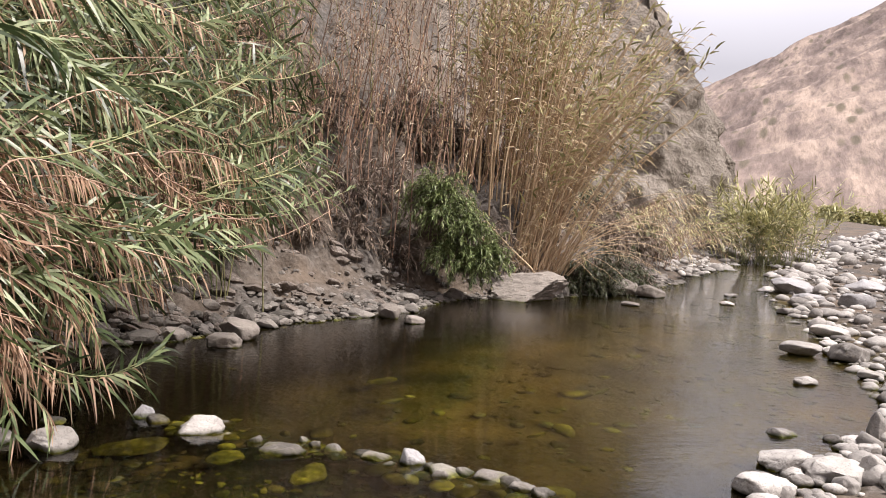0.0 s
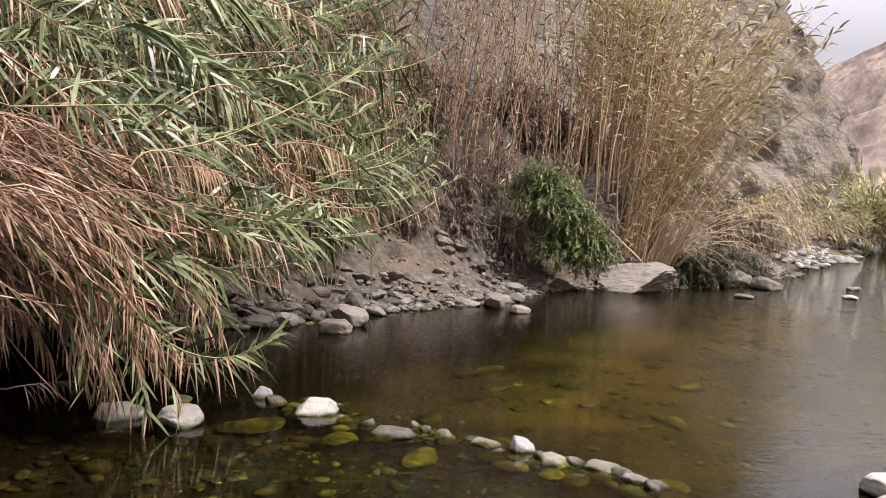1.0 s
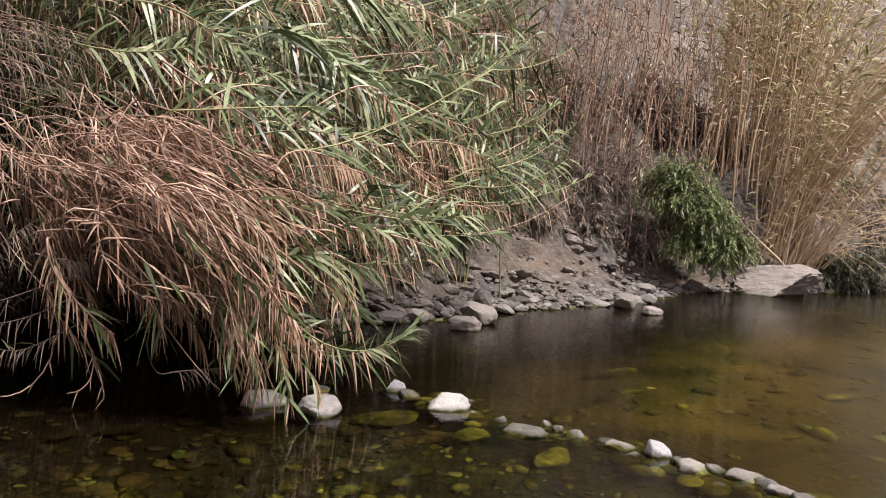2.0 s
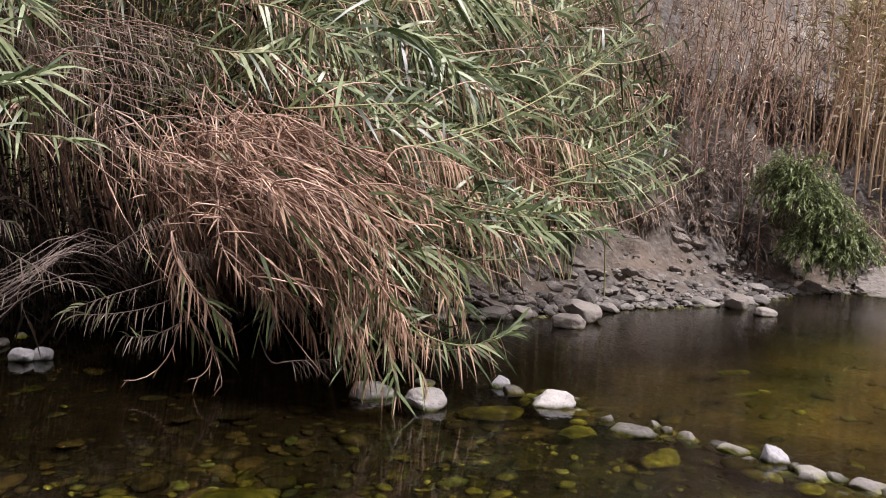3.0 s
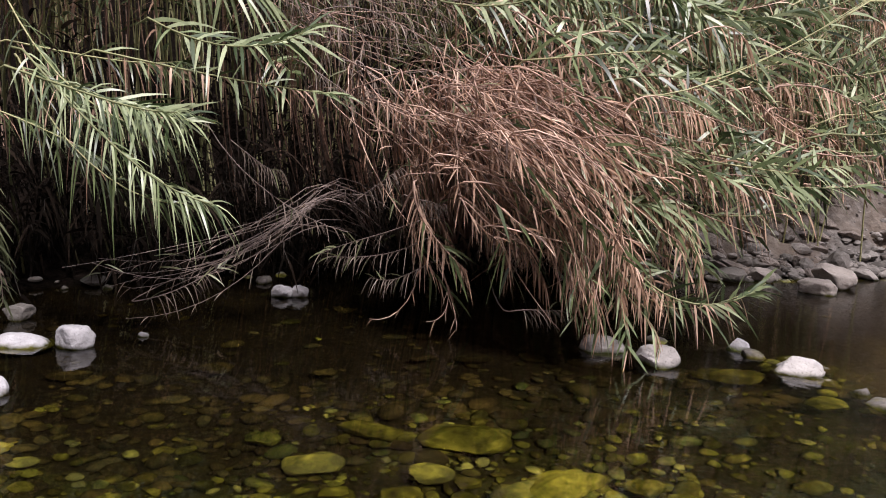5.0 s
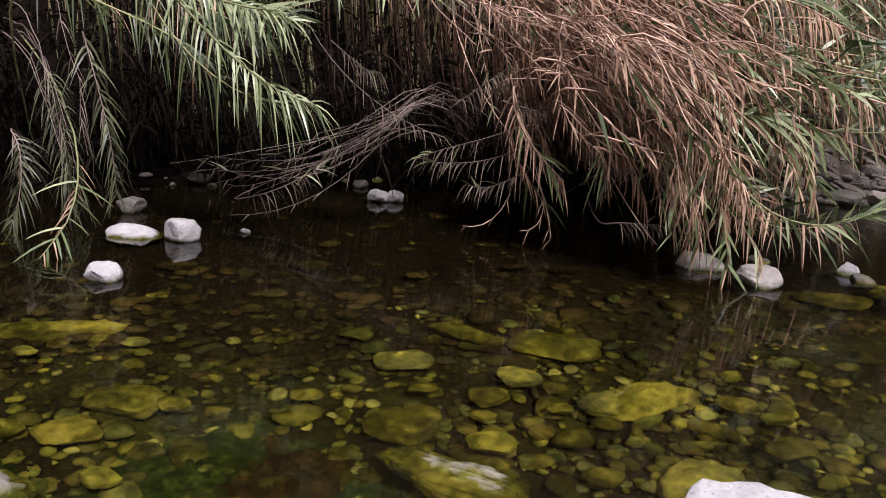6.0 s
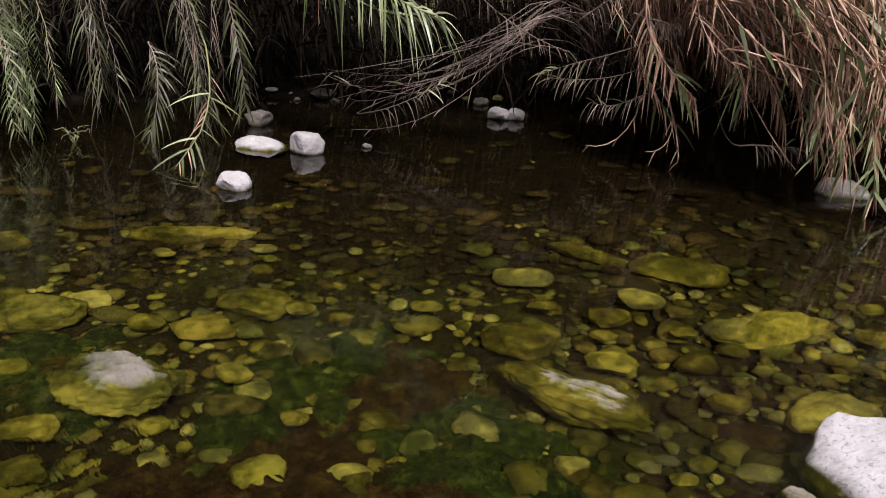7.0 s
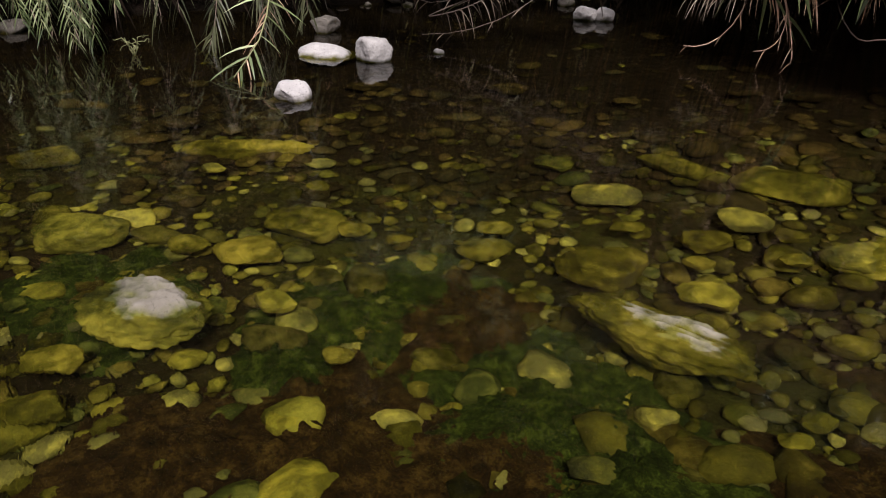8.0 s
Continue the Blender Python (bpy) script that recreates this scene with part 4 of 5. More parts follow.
def cane_path(a, m, b, loose=0.0, curl=0.0, bends=11):
    """From the root in the bank behind, up to a, and on a bow by m to b."""
    a, m, b = (np.array(p, float) + rng.normal(0, loose, 3) for p in (a, m, b))
    bow = bezier(a, 2 * m - (a + b) / 2, b, bends)
    o = outward_at(a)
    root = a - o * (0.8 + 0.3 * a[2]) - (bow[1] - bow[0]) * 2
    root[2] = float(land(root[0], root[1])) - 0.05
    while root[2] < 0:
        root[:2] -= o[:2] * 0.3
        root[2] = float(land(root[0], root[1])) - 0.05
    knee = a - (bow[1] - bow[0]) * 2.2
    path = np.concatenate([bezier(root, knee, a, 6)[:-1], bow])
    wave = np.linspace(0, rng.uniform(4, 9), len(path))[:, None] + rng.uniform(0, 6, 3)
    path[1:] += (np.sin(wave) * (0.012 + curl))[1:] * np.linspace(0.3, 1, len(path) - 1)[:, None]
    path[:, 2] = np.maximum(path[:, 2], np.where(np.arange(len(path)) > 4, 0.015, -9))
    return path


ROOTED = 5 / 15  # the share of a path that lies behind its visible bow
fill = Thicket()


def spread_cane(a, m, b, leaves, length, width, dry, mats, label, first, droop, thick, wilt, fan, singly=True):
    """A cane that stands out, and a few like it close behind."""
    path = cane_path(a, m, b)
    out = outward_at(a)
    face = out * 0.8 + np.array([0, 0, 0.45]) + rng.normal(0, 0.15, 3)
    reed(path[0], None, None, leaves, length, width, dry, mats, label, G1, ROOTED + first, singly, thick, droop, wilt, path, face, fan)
    for _ in range((3 if a[2] > 1.5 else 1) if a[0] > -3.4 else 2 if a[0] > -4 or leaves > 70 else 0):
        path = cane_path(a, m, b, 0.07) + rng.normal(0, 0.2, 3) - out * rng.uniform(0.1, 0.6)
        fill.cane(path[0], None, None, int(leaves * 0.7), length, width * 0.95, float(np.clip(dry + rng.normal(0.25, 0.25), 0, 1)), ROOTED + first, thick * 0.8, droop, wilt, path, face + rng.normal(0, 0.25, 3), fan)


def green_frond(a, m, b):
    spread_cane(a, m, b, 42, 0.38, 0.028, 0.08, show_mats, "bright green reed cane reaching out over the thicket", 0.0, 0.32, 0.011, 0.5, 0.85)


def half_dry_frond(a, m, b):
    spread_cane(a, m, b, 52, 0.27, 0.024, 0.5, show_mats, "long reed cane with withered hanging leaves and green tip", 0.0, 0.3, 0.011, 0.85, 0.85)


def dry_frond(a, m, b):
    spread_cane(a, m, b, 46, 0.3, 0.022, 0.95, live_mats, DRY, 0.0, 0.3, 0.011, 0.85, 0.8)


def big_frond(a, m, b):
    spread_cane(a, m, b, 84, 0.26, 0.016, 0.04, show_mats, "lush green reed cane hanging far out over the dark pool", 0.0, 0.9, 0.013, 0.5, 0.7, True)


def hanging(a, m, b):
    spread_cane(a, m, b, 60, 0.2, 0.015, 0.2, shaded_mats, "hanging reed cane with narrow leaves over dark water", 0.0, 0.6, 0.008, 0.7, 0.8, False)


def bare_stem(a, m, b):
    path = cane_path(a, m, b, 0, 0.01)
    reed(path[0], None, None, 5, 0.16, 0.012, 0.95, (dead_leaf, dry_leaf), "bare curved reed stem hanging over the dark water", G1, ROOTED, False, 0.008, 0.3, 0.4, path, outward_at(a), 0.6)


def dim_stem(a, m, b):
    path = cane_path(a, m, b, 0, 0.01)
    reed(path[0], None, None, 26, 0.17, 0.012, 0.9, (olive_leaf, dead_leaf), DEAD, G1, ROOTED + 0.1, False, 0.006, 0.4, 1.0, path, outward_at(a), 0.7)


withered = Thicket()


def gathered(a, m, b, n, leaves, length, width, mats, stuff, label, loose, curl, thick, wilt, fan, single=5):
    """A lock of canes that sweep together: some single, the rest joined."""
    for k in range(n):
        path = cane_path(a, m, b, loose * rng.uniform(0.5, 1.5), curl * rng.uniform(0.3, 1.8))
        cut = int(rng.integers(11, 17))
        path = path[:cut]
        args = (path[0], None, None, int(rng.uniform(0.4, 1.4) * leaves), length, width, 0.95)
        face = outward_at(a) + rng.normal(0, 0.3, 3)
        if k < single:
            reed(*args, mats, label, G1, ROOTED, False, thick, 0.25, wilt, path, face, fan)
        else:
            stuff.cane(*args, ROOTED * 0.8, thick * rng.uniform(0.6, 1.1), 0.25, wilt, path, face, fan)


def lock(a, m, b, n):
    gathered(a, m, b, n * 2 // 3, 15, 0.26, 0.022, live_mats, withered, DRY, 0.1, 0.035, 0.008, 0.2, 0.45, 4)


def curls(a, m, b, n):
    gathered(a, m, b, n, 16, 0.24, 0.018, live_mats, withered, DRY, 0.14, 0.07, 0.008, 0.5, 0.9)


dull = Thicket()


def dim_lock(a, m, b, n):
    high = a[2] > 1.8
    gathered(a, m, b, n * 2 // 3, 18, 0.17, 0.014, (olive_leaf, dead_leaf if high else dry_leaf), dull if high else withered, DEAD, 0.13, 0.04, 0.007, 0.9, 0.7, 3)


def fallen(a, m, b, n):
    gathered(a, m, b, n, 8, 0.18, 0.011, (olive_leaf, dead_leaf), dull, "dry fallen reed stalk sweeping low over the dark water", 0.09, 0.03, 0.005, 0.3, 0.5, n)


def bundle(a, m, b, n):
    gathered(a, m, b, n, 22, 0.24, 0.018, show_mats, withered, "reed bundle hanging straight down onto a wet stone", 0.05, 0.02, 0.008, 0.6, 0.5, 5)


# canes that stand out: where each leaves the thicket, a place on its bow, and its tip
green_frond((-2.86, 5.21, 1.88), (-2.18, 6.02, 2.13), (-1.75, 9.24, 3.37))
green_frond((-3.18, 5.31, 2.83), (-2.77, 5.56, 2.52), (-2.30, 5.93, 2.19))
half_dry_frond((-3.49, 5.02, 2.54), (-3.00, 5.27, 2.34), (-2.53, 5.75, 2.26))
green_frond((-4.12, 4.57, 2.45), (-3.61, 4.84, 2.43), (-3.18, 5.19, 2.64))
half_dry_frond((-2.23, 5.96, 1.71), (-1.71, 7.04, 1.43), (-1.06, 9.54, 1.78))
half_dry_frond((-2.70, 5.13, 1.38), (-2.09, 5.49, 1.22), (-1.49, 6.48, 1.22))
green_frond((-2.32, 5.37, 1.41), (-1.96, 5.79, 1.35), (-1.66, 6.63, 1.34))
half_dry_frond((-2.65, 5.14, 1.11), (-2.27, 5.30, 0.99), (-1.77, 5.83, 1.06))
half_dry_frond((-2.59, 4.91, 1.19), (-2.40, 5.14, 0.91), (-2.26, 5.31, 0.61))
half_dry_frond((-2.74, 4.90, 0.78), (-2.29, 4.98, 0.43), (-1.88, 5.25, 0.53))
green_frond((-2.93, 4.50, 1.17), (-2.68, 4.68, 1.10), (-2.46, 4.92, 1.09))
bare_stem((-2.77, 5.76, 2.69), (-2.36, 6.75, 2.87), (-1.99, 8.63, 3.21))
bare_stem((-2.67, 5.76, 2.51), (-2.34, 6.55, 2.68), (-2.04, 7.90, 2.94))
dry_frond((-2.13, 7.42, 2.64), (-1.96, 8.12, 2.63), (-1.74, 8.80, 2.46))
green_frond((-1.85, 6.76, 1.62), (-1.64, 7.82, 1.85), (-1.51, 9.35, 2.26))
green_frond((-1.99, 7.04, 2.05), (-1.75, 8.27, 2.21), (-1.58, 9.85, 2.62))
green_frond((-1.84, 6.55, 1.58), (-1.54, 7.64, 1.64), (-1.34, 9.26, 1.94))
dry_frond((-3.09, 4.81, 1.66), (-2.81, 5.21, 1.93), (-2.50, 5.49, 1.80))
dry_frond((-2.77, 5.23, 1.97), (-2.45, 5.53, 1.89), (-2.17, 5.87, 1.86))
dry_frond((-2.64, 5.26, 1.68), (-2.42, 5.48, 1.64), (-2.15, 5.73, 1.57))
green_frond((-2.77, 4.99, 1.50), (-2.60, 5.28, 1.62), (-2.39, 5.56, 1.71))
green_frond((-2.39, 5.43, 1.53), (-2.12, 5.68, 1.43), (-1.89, 6.17, 1.36))
green_frond((-3.37, 4.79, 1.94), (-2.97, 5.07, 2.00), (-2.69, 5.44, 2.05))
green_frond((-3.50, 4.83, 2.16), (-3.15, 5.04, 2.24), (-2.72, 5.49, 2.22))
green_frond((-2.94, 5.61, 2.79), (-2.51, 5.86, 2.43), (-2.23, 6.71, 2.56))
green_frond((-2.38, 6.41, 2.40), (-2.14, 7.46, 2.67), (-2.03, 8.34, 2.90))
half_dry_frond((-3.82, 4.84, 2.78), (-3.50, 4.96, 2.69), (-3.09, 5.09, 2.46))
green_frond((-2.47, 6.18, 2.91), (-2.25, 7.02, 3.08), (-2.10, 8.25, 3.50))
half_dry_frond((-2.32, 6.15, 2.06), (-2.03, 6.66, 1.86), (-1.82, 7.42, 1.92))
dry_frond((-2.40, 5.87, 1.88), (-2.09, 6.40, 1.66), (-1.80, 7.00, 1.48))
green_frond((-2.19, 6.64, 2.19), (-1.95, 7.45, 2.25), (-1.82, 8.85, 2.67))
green_frond((-3.09, 5.27, 2.37), (-2.93, 5.60, 2.62), (-2.65, 6.03, 2.81))
green_frond((-2.96, 4.61, 1.45), (-2.70, 4.78, 1.40), (-2.44, 5.13, 1.47))
green_frond((-3.10, 5.15, 2.56), (-2.84, 5.49, 2.64), (-2.41, 5.69, 2.19))
green_frond((-2.59, 6.16, 2.92), (-2.39, 7.23, 3.34), (-2.17, 9.59, 4.04))
green_frond((-2.37, 7.20, 3.01), (-2.19, 8.90, 3.56), (-1.81, 10.58, 4.25))
half_dry_frond((-2.70, 5.92, 3.06), (-2.42, 6.51, 3.05), (-2.19, 6.96, 2.90))
green_frond((-3.02, 5.52, 3.02), (-2.69, 5.89, 3.01), (-2.39, 6.45, 2.95))
green_frond((-2.20, 7.51, 2.73), (-2.04, 8.86, 3.07), (-1.77, 10.31, 3.58))
green_frond((-5.65, 3.12, 2.24), (-4.80, 3.25, 2.02), (-4.31, 3.47, 2.12))
half_dry_frond((-5.89, 2.83, 1.99), (-4.98, 3.26, 1.83), (-4.11, 3.57, 1.73))
green_frond((-5.66, 3.22, 2.70), (-5.25, 3.42, 2.53), (-4.91, 3.60, 2.39))
green_frond((-5.80, 3.47, 2.87), (-5.33, 3.77, 2.83), (-4.97, 3.90, 2.60))
big_frond((-5.97, 2.37, 1.95), (-4.97, 2.51, 1.32), (-4.34, 2.77, 1.02))
big_frond((-6.00, 2.27, 1.84), (-5.28, 2.54, 1.65), (-4.77, 2.80, 1.57))
hanging((-6.05, 2.04, 1.35), (-5.78, 2.04, 0.81), (-5.70, 2.05, 0.29))
hanging((-6.33, 1.60, 0.68), (-6.16, 1.60, 0.43), (-6.16, 1.48, 0.04))
green_frond((-5.78, 2.63, 1.73), (-5.20, 2.74, 1.59), (-4.79, 2.88, 1.53))
dim_stem((-5.56, 2.91, 0.19), (-5.33, 3.11, 0.30), (-5.13, 3.38, 0.45))
bare_stem((-4.27, 4.33, 1.52), (-3.82, 4.35, 0.41), (-3.70, 4.37, 0.08))
bare_stem((-4.09, 4.34, 1.12), (-4.02, 4.24, 0.36), (-4.25, 4.06, 0.10))
bare_stem((-3.85, 4.34, 0.49), (-3.79, 4.38, 0.25), (-3.92, 4.28, 0.12))
bare_stem((-3.75, 4.39, 1.26), (-3.30, 4.46, 0.62), (-2.90, 4.51, 0.22))
bare_stem((-3.77, 4.41, 1.34), (-3.39, 4.43, 1.09), (-3.08, 4.53, 1.05))
dim_stem((-3.96, 4.28, 0.87), (-4.33, 4.06, 0.70), (-4.62, 3.87, 0.56))
dim_stem((-3.96, 4.28, 0.73), (-4.28, 4.12, 0.57), (-4.54, 3.92, 0.53))
dim_stem((-3.85, 4.34, 0.57), (-4.09, 4.20, 0.44), (-4.33, 4.07, 0.39))
dim_stem((-5.27, 3.37, 1.48), (-4.77, 3.50, 1.01), (-4.36, 3.93, 0.77))
dim_stem((-4.78, 3.83, 1.96), (-4.59, 3.91, 1.84), (-4.45, 3.97, 1.74))
dim_stem((-5.00, 3.37, 1.38), (-4.83, 3.46, 1.25), (-4.68, 3.57, 1.18))
dim_stem((-4.43, 4.01, 0.96), (-4.27, 4.11, 1.12), (-4.10, 4.20, 1.25))
dim_stem((-4.06, 4.16, 1.05), (-3.90, 4.27, 0.98), (-3.79, 4.32, 1.02))
dim_stem((-3.48, 4.44, 0.76), (-3.30, 4.52, 0.69), (-3.16, 4.60, 0.63))
dim_stem((-3.27, 4.42, 0.27), (-3.10, 4.52, 0.32), (-2.97, 4.60, 0.30))
lock((-3.80, 4.26, 1.57), (-3.15, 4.48, 1.21), (-2.64, 4.87, 0.71), 26)
lock((-3.48, 4.29, 1.47), (-2.89, 4.51, 1.08), (-2.41, 4.96, 0.53), 26)
lock((-3.69, 4.30, 1.65), (-2.98, 4.57, 1.39), (-2.36, 5.09, 1.07), 22)
lock((-3.50, 4.63, 1.87), (-2.91, 4.83, 1.61), (-2.29, 5.33, 1.19), 20)
lock((-3.74, 4.20, 1.38), (-3.28, 4.41, 1.13), (-2.87, 4.65, 0.68), 20)
lock((-3.16, 4.36, 1.41), (-2.80, 4.51, 1.01), (-2.56, 4.74, 0.54), 18)
lock((-3.55, 4.50, 1.78), (-3.02, 4.62, 1.45), (-2.59, 4.91, 1.19), 20)
curls((-3.78, 4.55, 1.90), (-3.33, 4.73, 1.75), (-2.83, 5.01, 1.61), 34)
curls((-4.10, 4.32, 1.76), (-3.69, 4.43, 1.54), (-3.35, 4.63, 1.55), 18)
dim_lock((-4.38, 4.27, 1.76), (-3.68, 4.43, 1.26), (-3.39, 4.59, 0.59), 12)
dim_lock((-3.99, 4.20, 1.41), (-3.48, 4.43, 1.04), (-3.20, 4.58, 0.53), 10)
dim_lock((-4.60, 4.22, 1.75), (-4.13, 4.30, 1.12), (-3.88, 4.44, 0.35), 9)
dim_lock((-4.93, 4.16, 2.32), (-4.36, 4.48, 2.18), (-3.80, 4.70, 1.99), 22)
dim_lock((-5.00, 4.28, 2.67), (-4.47, 4.60, 2.53), (-3.89, 4.80, 2.33), 20)
dim_lock((-4.62, 4.19, 1.95), (-4.14, 4.36, 1.69), (-3.72, 4.48, 1.42), 12)
dim_lock((-5.28, 4.00, 2.47), (-4.94, 4.11, 2.23), (-4.80, 4.09, 1.99), 12)
fallen((-4.85, 4.07, 0.96), (-5.25, 3.41, 0.53), (-5.81, 2.63, 0.40), 14)
fallen((-4.99, 3.97, 0.80), (-5.39, 3.30, 0.37), (-5.62, 2.85, 0.37), 6)
bundle((-2.98, 4.59, 1.03), (-2.72, 4.51, 0.60), (-2.61, 4.52, 0.25), 16)
bundle((-3.08, 4.53, 0.87), (-2.84, 4.48, 0.59), (-2.76, 4.48, 0.29), 8)
bundle((-2.70, 4.64, 0.89), (-2.57, 4.66, 0.52), (-2.43, 4.65, 0.07), 7)
bundle((-2.48, 5.06, 1.03), (-2.26, 5.07, 0.77), (-2.18, 5.08, 0.49), 4)
lock((-3.35, 4.62, 1.79), (-2.69, 4.92, 1.50), (-1.93, 5.68, 1.13), 14)
lock((-3.02, 4.70, 1.60), (-2.52, 5.02, 1.33), (-2.02, 5.56, 1.03), 12)
lock((-2.86, 4.67, 1.45), (-2.54, 4.91, 1.15), (-2.33, 5.15, 0.75), 12)
lock((-2.97, 4.35, 1.12), (-2.65, 4.56, 0.83), (-2.40, 4.84, 0.47), 10)
dry_frond((-2.44, 4.95, 1.29), (-2.15, 5.28, 1.23), (-1.84, 5.67, 1.12))
dry_frond((-2.07, 5.89, 1.52), (-1.78, 6.53, 1.42), (-1.46, 7.66, 1.44))
dry_frond((-2.94, 4.85, 1.80), (-2.63, 5.06, 1.58), (-2.22, 5.45, 1.47))
dry_frond((-3.56, 4.76, 2.36), (-3.05, 4.89, 2.04), (-2.78, 5.07, 1.86))
dry_frond((-2.14, 6.19, 1.92), (-1.95, 6.69, 1.91), (-1.71, 7.16, 1.76))
dry_frond((-2.63, 5.12, 1.68), (-2.41, 5.36, 1.67), (-2.16, 5.60, 1.59))
half_dry_frond((-2.73, 4.68, 1.40), (-2.45, 4.98, 1.37), (-2.06, 5.36, 1.23))
half_dry_frond((-2.88, 4.80, 1.86), (-2.68, 5.07, 1.93), (-2.41, 5.34, 1.89))
dry_frond((-3.63, 4.24, 1.08), (-3.42, 4.35, 0.89), (-3.27, 4.42, 0.55))
dry_frond((-3.97, 4.17, 1.14), (-3.89, 4.20, 0.83), (-3.61, 4.36, 0.52))
lock((-3.31, 4.19, 1.44), (-2.82, 4.39, 1.05), (-2.40, 4.75, 0.56), 14)
lock((-3.03, 4.29, 1.45), (-2.66, 4.41, 1.06), (-2.49, 4.59, 0.61), 14)
lock((-3.25, 4.35, 1.63), (-2.66, 4.55, 1.31), (-2.27, 4.98, 0.93), 12)
lock((-3.00, 4.66, 1.72), (-2.56, 4.92, 1.46), (-2.15, 5.28, 1.24), 10)
dry_frond((-2.79, 4.34, 1.13), (-2.55, 4.51, 0.88), (-2.41, 4.68, 0.53))
reed((-8.0, 2.2, 1.3), (-5.5, 2.1, 0.5), (-5.35, 1.42, 0.015), 26, 0.28, 0.018, 0.6, show_mats, "pale reed tip trailing in the dark water", G1, 0.55)
fill.done("reed_fringe", "green and withered reeds along the front of the thicket", "reeds", live_mats)
withered.done("withered_reeds", "tangle of pinkish brown withered reeds and bare stalks", "reeds", live_mats)
dull.done("dead_reeds", "dead grey brown reed stalks in the dark hollow under the thicket", "reeds", (olive_leaf, dead_leaf), (twig_bark, dry_stalk))
# small hanging sprays with narrow leaves under the lowest canes
for k in range(44):
    group = k % 4 if k < 28 else k % 2
    x0, y0 = ((-7.1, 0.35), (-6.6, 0.75), (-6.5, 1.25), (-6.15, 1.9))[group]
    tip = np.array([x0 + rng.normal(0, 0.16), y0 + rng.normal(0, 0.2 if group < 2 else 0.07), 0.08 + rng.exponential(0.3)])
    tuft = group < 2  # the lowest ones carry short curled leaves
    reed(tip + np.array([-1.7, 0.1, 1.2]), tip + np.array([-0.3, 0.03, 1.1 + rng.uniform(0, 0.5)]), tip, 60 if tuft else 24, 0.13 if tuft else 0.2, 0.012, rng.uniform(0.1, 0.6), (pale_leaf, dead_leaf) if tuft else shaded_mats, "thin hanging reed spray with narrow leaves over dark water", G1, 0.5, False, 0.006, 0.5 if tuft else 0.9, 0.6)
for k in range(7):
    a = k * 0.9
    reed((-6.35, 1.02, -0.05), (-6.35 + 0.03 * math.cos(a), 1.02 + 0.03 * math.sin(a), 0.14), (-6.35 + 0.12 * math.cos(a), 1.02 + 0.12 * math.sin(a), 0.05 + 0.03 * (k % 3)), 0, 0.1, 0.01, 0.2, show_mats, "small green sprout standing in the dark water", G1, 0.3, False, 0.005)
# tall pale reeds by the boulder, dead stand beside them
TALL = "tall straw coloured reed cane with pale yellow green leaves"


def standing(a, m, b, leaves, length, width, dry, mats, label, thick, droop, wilt):
    """A cane that stands on the bank, or leans out from it, by way of m."""
    a, m, b = (np.array(p) for p in (a, m, b))
    root = a + (a - m) * 0.25
    root[1] += 0.25
    root[2] = float(land(root[0], root[1])) - 0.05
    path = np.concatenate([bezier(root, a - (m - a) * 0.3, a, 5)[:-1], bezier(a, 2 * m - (a + b) / 2, b, 11)])
    reed(path[0], None, None, leaves, length, width, dry, mats, label, G2, 0.3, False, thick, droop, wilt, path, (0.1, -1, 0.3), 0.7)


def straw_cane(a, m, b):
    standing(a, m, b, 26, 0.34, 0.036, 0.75, straw_mats, TALL, 0.022, 0.3, 0.4)


def low_cane(a, m, b):
    standing(a, m, b, 14, 0.24, 0.016, 0.9, straw_mats, "pale dry reed cane leaning low out of the stand", 0.01, 0.2, 0.3)


def dead_cane(a, m, b):
    standing(a, m, b, 12, 0.22, 0.018, 0.6, (dead_leaf, straw_leaf), "dead brown upright reed stalk on the bank", 0.012, 0.5, 0.6)


straw_cane((1.46, 14.50, 0.55), (1.86, 14.30, 2.00), (3.59, 14.10, 4.73))
straw_cane((1.51, 14.50, 0.56), (1.71, 14.30, 2.00), (2.96, 14.10, 3.82))
straw_cane((1.56, 14.50, 0.56), (1.76, 14.30, 2.10), (2.56, 14.10, 4.00))
straw_cane((1.36, 14.50, 0.50), (1.43, 14.30, 1.68), (1.66, 14.10, 3.37))
straw_cane((1.31, 14.50, 0.44), (1.15, 14.30, 2.07), (1.36, 14.10, 3.45))
straw_cane((1.41, 14.50, 0.55), (2.10, 14.30, 2.32), (3.34, 14.10, 3.30))
straw_cane((1.61, 14.50, 0.61), (2.21, 14.30, 2.12), (3.13, 14.10, 3.54))
straw_cane((1.46, 14.50, 0.55), (1.73, 14.30, 1.70), (2.40, 14.10, 3.31))
straw_cane((1.51, 14.50, 0.50), (1.69, 14.30, 1.49), (2.14, 14.10, 2.80))
straw_cane((1.41, 14.50, 0.55), (1.50, 14.30, 1.28), (3.37, 14.10, 5.10))
straw_cane((1.59, 14.50, 0.56), (2.10, 14.30, 2.32), (3.53, 14.10, 4.14))
straw_cane((1.49, 14.50, 0.55), (1.60, 14.30, 2.29), (2.05, 14.10, 4.27))
straw_cane((-0.22, 14.60, 2.21), (-0.07, 14.60, 3.34), (-0.07, 14.50, 5.43))
straw_cane((0.37, 14.60, 2.80), (0.54, 14.60, 3.78), (0.66, 14.50, 5.36))
straw_cane((0.50, 14.60, 2.76), (0.66, 14.60, 4.08), (0.98, 14.50, 5.48))
straw_cane((0.88, 14.60, 2.88), (1.02, 14.60, 4.10), (1.16, 14.50, 5.39))
